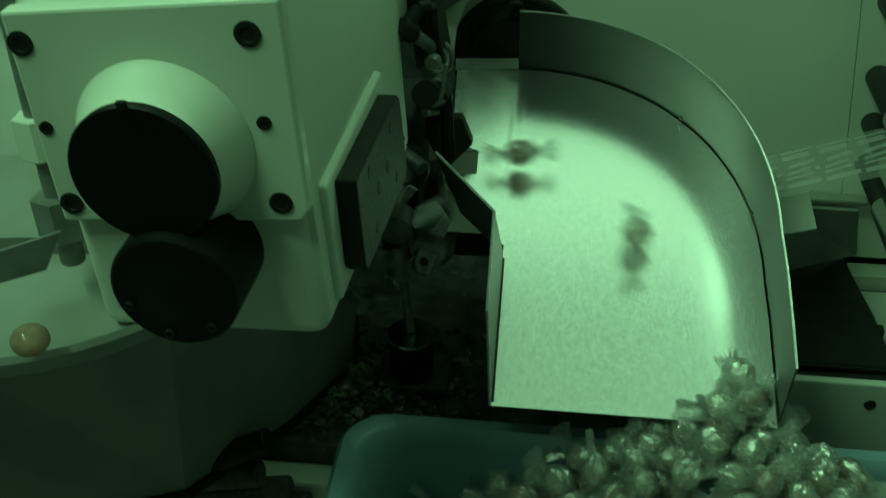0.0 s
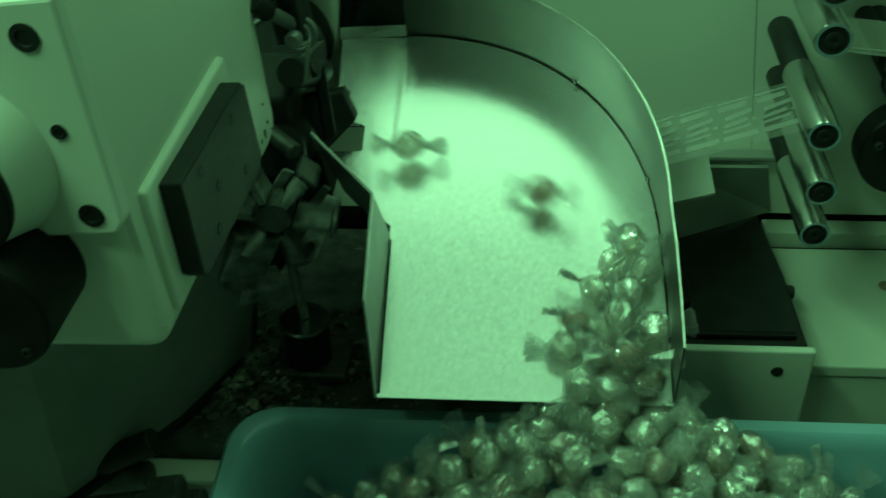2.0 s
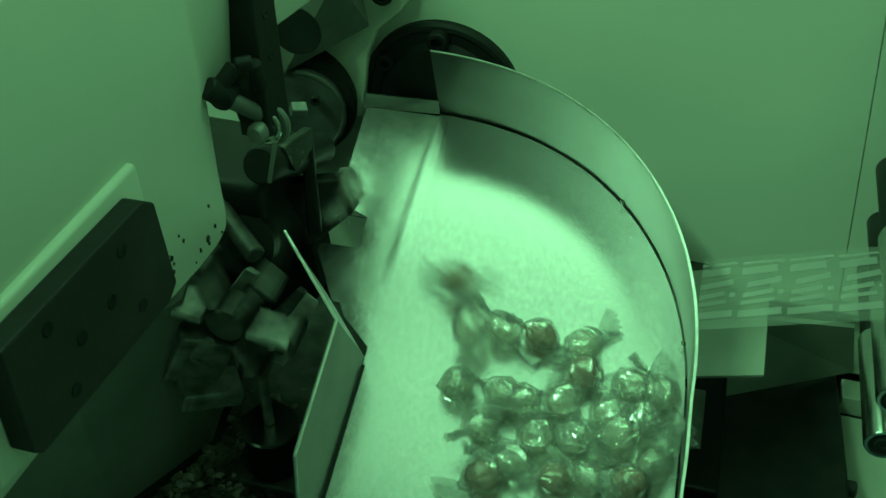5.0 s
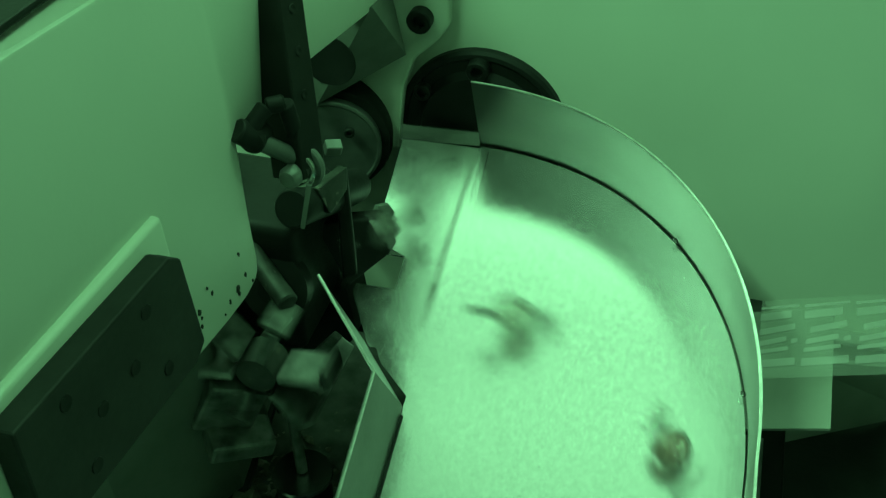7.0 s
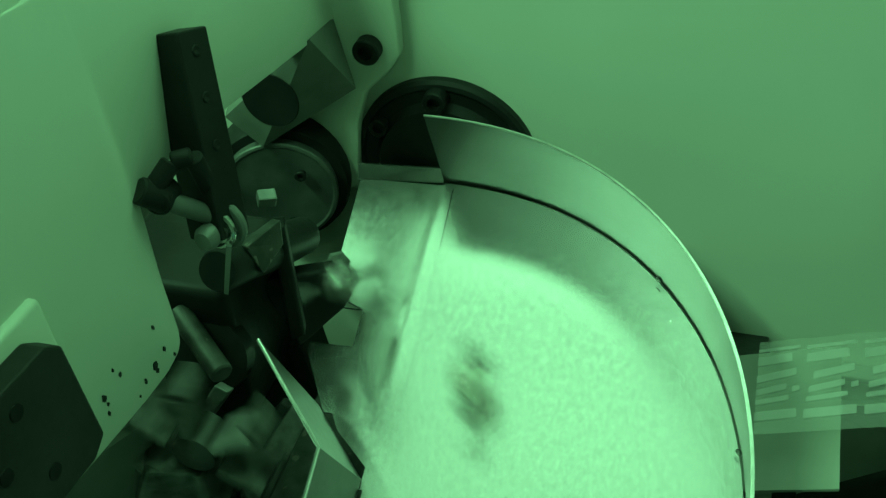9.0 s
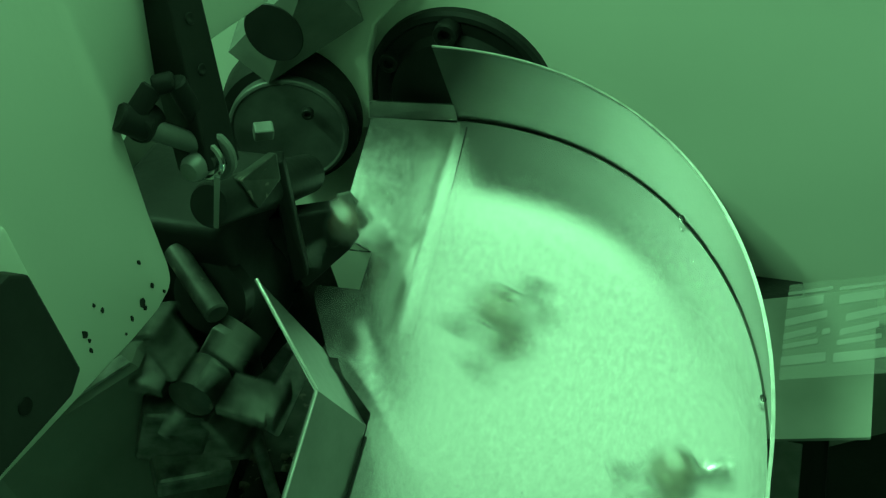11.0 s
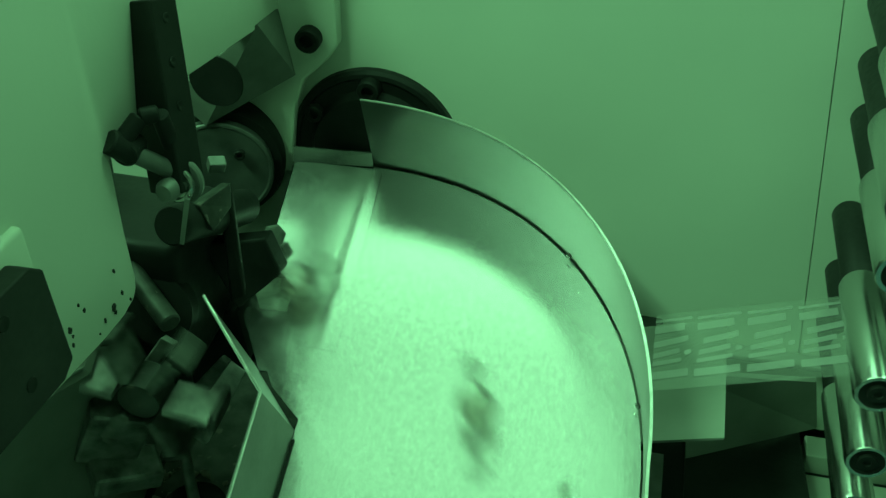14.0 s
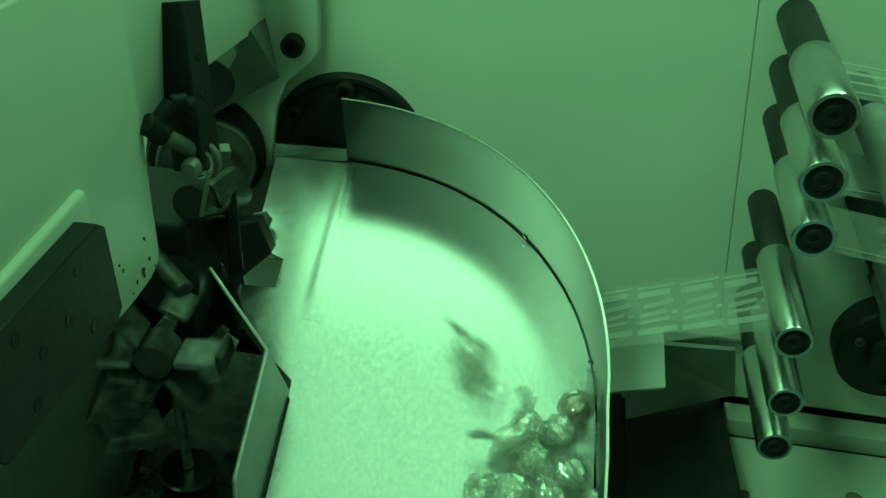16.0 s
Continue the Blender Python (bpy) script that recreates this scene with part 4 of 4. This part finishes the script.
def build_hopper():
    h = thing("feed_bowl", (-0.22, -0.33, 0.98), "cream enamel feed bowl with a rolled edge beside the gear housing", "bowl")
    o = Vector((-0.252, -0.252, 0.978))
    part("bowl", lathe(o, o + Vector((0.02, -0.12, 1)), [(0.0, 0), (0.0, 0.09), (0.004, 0.135), (0.011, 0.147), (0.016, 0.150), (0.013, 0.152), (-0.002, 0.145), (-0.008, 0.09), (-0.008, 0)], 60), BOWL, h, smooth=True)
    part("fin", prism([(-0.222, -0.372, 1.012), (-0.186, -0.366, 1.024), (-0.196, -0.368, 1.004), (-0.222, -0.372, 0.996)], (0, 0.002, 0)), GREY_STEEL, h)
    n = thing("stud_stack", (-0.196, -0.33, 1.03), "grey steel stud with stacked nuts beside the cover", "stud")
    part("stud", rod((-0.200, -0.335, 0.985), (-0.206, -0.325, 1.12), 0.006), GREY_STEEL, n, smooth=True)
    part("nut", rod((-0.2005, -0.334, 1.0), (-0.202, -0.332, 1.022), 0.0125, 6), GREY_STEEL, n)
    part("nut", rod((-0.2025, -0.331, 1.042), (-0.204, -0.329, 1.062), 0.0115, 6), PAINT, n)
    s = thing("bare_sweet", (-0.1930, -0.3990, 0.9895), "unwrapped red boiled sweet lying in the feed bowl", "sweet")
    b = bmesh.new()
    bmesh.ops.create_uvsphere(b, u_segments=24, v_segments=14, radius=0.0085)
    for v in b.verts:
        v.co.z *= 0.8
    b.transform(Matrix.Translation(s.location))
    part("sweet", b, SWEET, s, smooth=True)
    cb = thing("cable_clip", (-0.13, -0.25, 0.765), "bundle of black cable ends lying along the base lip", "cable")
    part("cable", rod((-0.188, -0.262, 0.770), (-0.141, -0.256, 0.792), 0.0085), BLACK, cb, smooth=True)
    for x0, z0, x1, z1, r in ((-0.205, 0.752, -0.148, 0.764, 0.009), (-0.200, 0.738, -0.130, 0.752, 0.009), (-0.210, 0.724, -0.118, 0.738, 0.010)):
        part("strand", rod((x0, -0.2505 - r, z0), (x1, -0.2505 - r, z1), r), DARK_STEEL, cb, smooth=True)


# ---- sweets ----
def twist_mesh(sign, seed):
    rnd = random.Random(seed)
    q = bmesh.new()
    n, rows = 11, 5
    grid = []
    for j in range(rows):
        s = j / (rows - 1)
        half = 0.0019 + 0.0072 * s ** 0.8
        row = []
        for k in range(n):
            u = 2 * k / (n - 1) - 1
            fold = (0.0009 + 0.0013 * s) * (1 if k % 2 else -1)
            x = sign * (0.0109 + 0.0140 * s - 0.003 * s * u * u + rnd.uniform(-0.0008, 0.0008) * s)
            row.append(q.verts.new((x, u * half, fold + rnd.uniform(-0.0006, 0.0006) + 0.002 * math.sin(2.5 * u) * s)))
        grid.append(row)
    for a, b in zip(grid, grid[1:]):
        for k in range(n - 1):
            q.faces.new((a[k], a[k + 1], b[k + 1], b[k]))
    return q


def sweet_meshes(seed):
    rnd = random.Random(seed)
    core = bmesh.new()
    bmesh.ops.create_icosphere(core, subdivisions=3, radius=0.0083)
    for v in core.verts:
        v.co.z *= 0.88
    shell = bmesh.new()
    seg, rings = 15, []
    for x, r in ((-0.0118, 0.0014), (-0.0101, 0.0032), (-0.0082, 0.0061), (-0.0047, 0.0087), (0, 0.0094), (0.0047, 0.0087), (0.0082, 0.0061), (0.0101, 0.0032), (0.0118, 0.0014)):
        ring = []
        for k in range(seg):
            a = 2 * math.pi * k / seg
            rr = r * (1 + rnd.uniform(-0.10, 0.13))
            ring.append(shell.verts.new((x + rnd.uniform(-0.0009, 0.0009), rr * math.cos(a + rnd.uniform(-0.12, 0.12)), rr * math.sin(a) * 0.92)))
        rings.append(ring)
    for a, b in zip(rings, rings[1:]):
        for k in range(seg):
            shell.faces.new((a[k], a[(k + 1) % seg], b[(k + 1) % seg], b[k]))
    return core, shell, twist_mesh(1, seed + 50), twist_mesh(-1, seed + 90)


def build_sweet(seed, mat):
    t = thing("wrapped_sweet", (0, 0, 0), "round brown boiled sweet in clear twisted film", "sweet", "wrapped sweets")
    core, shell, a, b = sweet_meshes(seed)
    part("sweet", core, mat, t, "glossy brown sweet", True)
    part("wrapper", shell, WRAP, t, "clear crinkled film")
    part("twist", a, WRAP, t)
    part("twist", b, WRAP, t)
    return t


def heap_z(x, y):
    r = math.hypot(x - 0.135, (y + 0.292) * 1.0)
    return max(0.852 - 0.50 * r - 0.25 * max(0, r - 0.1), 0.715)


def heap_pose(x, y, rnd, lift=0.0):
    return pose(x, y, heap_z(x, y) + lift, rnd.uniform(-60, 60), rnd.uniform(-50, 50), rnd.uniform(0, 360))


def build_heap(kinds):
    """Sweets lying in the crate: single ones where the camera sees them, the rest as one mass."""
    rnd = random.Random(3)
    cells = []
    row = 0
    y = -0.272
    while y > -0.52:
        x = -0.05 + (0.0105 if row % 2 else 0)
        while x < 0.345:
            cells.append((x + rnd.uniform(-0.004, 0.004), y + rnd.uniform(-0.004, 0.004)))
            x += 0.0205
        y -= 0.0175
        row += 1
    near = [c for c in cells if c[1] > -0.385 and heap_z(*c) > 0.74]
    near += [(x, y) for x, y in ((0.10, -0.262), (0.122, -0.259), (0.143, -0.258), (0.16, -0.262), (0.178, -0.262), (0.198, -0.262), (0.215, -0.264), (0.06, -0.27), (0.08, -0.268))]
    for n, (x, y) in enumerate(near[:230]):
        copy_thing(kinds[n % len(kinds)], heap_pose(x, y, rnd, 0.002))
    left = [c for c in cells if c not in near]
    b, w = bmesh.new(), bmesh.new()
    for (x, y), dz in [(c, 0) for c in left] + [(c, -0.017) for c in near]:
        m = pose(x, y, heap_z(x, y) + dz, rnd.uniform(-60, 60), rnd.uniform(-50, 50), rnd.uniform(0, 360))
        core, shell, p, q = LOW
        for src, dst in ((core, b), (shell, w), (p, w), (q, w)):
            k = src.copy()
            k.transform(m)
            merge(dst, k)
    mass = thing("sweet_heap", (0.13, -0.4, 0.70), "heap of wrapped brown sweets filling the crate", "sweets", kind="stuff")
    for name, bm, mat in (("sweets", b, SWEET), ("wrappers", w, WRAP)):
        part(name, bm, mat, mass)


def pile_cells():
    """Resting places on the chute, in the order in which the pile grows up along the rim and then spreads inward."""
    rnd = random.Random(8)
    cells = []
    for j, count in enumerate((3, 3, 3, 4, 4, 4, 3)):
        for i in range(count):
            y = -0.259 + 0.0172 * j
            cells.append((0.4 + 0.24 * j + 0.3 * i + (0.6 if i > 2 else 0), 0.1545 - 0.0198 * i - (0.008 if j % 2 else 0), y, 0.0105))
    for j in range(4):
        cells.append((1.2 + 0.4 * j, 0.143 - 0.006 * (j % 2), -0.248 + 0.020 * j, 0.0255))
    for k, (x, y) in enumerate(((0.075, -0.214), (0.072, -0.194), (0.076, -0.175), (0.112, -0.140), (0.091, -0.140), (0.070, -0.141), (0.053, -0.176), (0.055, -0.157))):
        cells.append((3.5 + 0.2 * k, x, y, 0.0105))
    cells = [(t, x + rnd.uniform(-0.003, 0.003), y + rnd.uniform(-0.003, 0.003), h) for t, x, y, h in sorted(cells)]
    return [c[1:] for c in cells]


STEP = 0.154


def spin(rnd):
    return rnd.uniform(-25, 25), rnd.uniform(-20, 20), rnd.uniform(0, 360)


def put(p, r):
    return pose(p.x, p.y, p.z, *r)


def crate_rest(n):
    """A free place on the front of the heap for the n-th sweet that falls into the crate."""
    k, j = n % 14, n // 14
    x, y = -0.02 + 0.0235 * k, -0.395 - 0.021 * j
    return Vector((x, y, heap_z(x, y) + 0.017))


def fall_rows(start, at, rnd, r, n):
    """Slides from a place on the chute over its lip and drops into the crate."""
    lip = on_floor(min(max(at.x, 0.05), 0.15), -0.272, 0.012)
    d = (lip - at).length / 0.45 + 0.06
    rest = crate_rest(n)
    mid = lip.lerp(rest, 0.5) + Vector((0, 0, 0.03))
    r1, r2, r3 = ((r[0] + 15 * k, r[1] - 12 * k, r[2] + 25 * k) for k in (1, 2, 3))
    return [(start, put(at, r)), (start + d, put(lip, r1)), (start + d + 0.12, put(mid, r2)), (start + d + 0.25, put(rest, r3))]


def sweet_flights(kinds):
    """Every sweet that leaves the head: waits in the machine, is thrown along the chute, rests or drops into the crate."""
    rnd = random.Random(21)
    cells = pile_cells()
    jobs, fallen = [], 0
    for n in range(3):
        x, y, h = cells[n]
        r = spin(rnd)
        at = on_floor(x, y, h)
        jobs.append([(0.0, put(at, r))] + fall_rows(5.55 + 0.02 * n, at, rnd, r, fallen))
        fallen += 1
    count = int(16.3 / STEP)
    nxt_a, nxt_c = 3, 0
    for n in range(count):
        t = -0.21 + STEP * n + rnd.uniform(-0.006, 0.006)
        q = n
        wait = Vector((-0.45 + 0.03 * (q % 10), 0.10 + 0.03 * ((q // 10) % 10), 0.90 + 0.03 * (q // 100)))
        side = rnd.uniform(-0.015, 0.015)
        r0 = (rnd.uniform(-20, 20), rnd.uniform(-20, 20), rnd.uniform(-180, 180))
        turn = rnd.choice((-1, 1)) * rnd.uniform(35, 75)
        r = [(r0[0] + 12 * k, r0[1] - 9 * k, r0[2] + turn * k) for k in range(6)]
        start = on_floor(-0.026, -0.093, 0.018)
        kind = "through"
        if t < 5.0 and nxt_a < len(cells):
            kind, cell = "rest_a", cells[nxt_a]
            nxt_a += 1
        elif t > 12.7 and nxt_c < len(cells):
            kind, cell = "rest_c", cells[nxt_c]
            nxt_c += 1
        if kind == "through":
            end = on_floor(0.132 + side * 0.6, -0.190 + side * 0.5, 0.012)
        else:
            end = on_floor(*cell)
        hit = on_floor(0.124 + side * 0.6, -0.168 + side * 0.5, 0.012)
        m1 = on_floor(0.044 + side * 0.3, -0.118 + side * 0.4, 0.018)
        if end.y > hit.y:
            hit = m1.lerp(end, 0.7) + UP * 0.006
        rows = []
        if t > 0.35:
            rows += [(0.0, put(wait, r[0])), (t - 0.20, put(wait, r[0])), (t - 0.06, put(Vector((-0.055, -0.075, 0.945)), r[0]))]
        rows += [(t, put(start, r[0])), (t + 0.13, put(m1, r[1])), (t + 0.27, put(hit, r[2]))]
        d = (end - hit).length / 0.5 + 0.05
        rows += [(t + 0.27 + d, put(end, r[3]))]
        last = t + 0.27 + d
        if kind == "rest_a":
            rows += [(max(5.5, last + 0.05), put(end, r[3]))]
            rows += fall_rows(rows[-1][0] + 0.1 + rnd.uniform(0, 0.5), end, rnd, r[3], fallen)
            fallen += 1
        elif kind == "through":
            rows += fall_rows(last, end, rnd, r[3], fallen)[1:]
            fallen += 1
        # rows from the clip's start on
        if rows[0][0] < 0:
            k = max(i for i, row in enumerate(rows) if row[0] < 0)
            if k + 1 < len(rows):
                (ta, ma), (tb, mb) = rows[k], rows[k + 1]
                rows = [(0.0, ma.lerp(mb, -ta / (tb - ta)))] + rows[k + 1:]
        keep = []
        for tt, m in rows:
            if keep and tt <= keep[-1][0] + 0.034:
                tt = keep[-1][0] + 0.034
            keep.append((tt, m))
        jobs.append(keep)
    made = []
    for n, rows in enumerate(jobs):
        ob = copy_thing(kinds[n % len(kinds)], rows[0][1])
        if rows[-1][0] < 16.0:
            rows = rows + [(16.2, rows[-1][1])]
        made.append((ob, rows))
    return made


build_room()
build_frame()
build_chute()
build_housing()
build_pedestal()
build_rollers()
build_film()
build_side_boxes()
build_crate()
build_head()
TURRET = build_turret()
build_debris()
build_hopper()
LOW = sweet_meshes(77)
KINDS = [build_sweet(100 + k, (SWEET, SWEET_PALE, SWEET_PALE, SWEET_PALE)[k]) for k in range(4)]
for k, ob in enumerate(KINDS):
    ob.matrix_basis = heap_pose(0.02 + 0.05 * k, -0.40, random.Random(k), 0.004)
build_heap(KINDS)
SWEETS = sweet_flights(KINDS)


def motions():
    for ob, rows in SWEETS:
        walk(ob, rows)
    o = TURRET.location.copy()
    walk(TURRET, [(k * 0.075, Matrix.Translation(o) @ Matrix.Rotation(radians(60 * k), 4, "Y")) for k in range(216)])


motions()
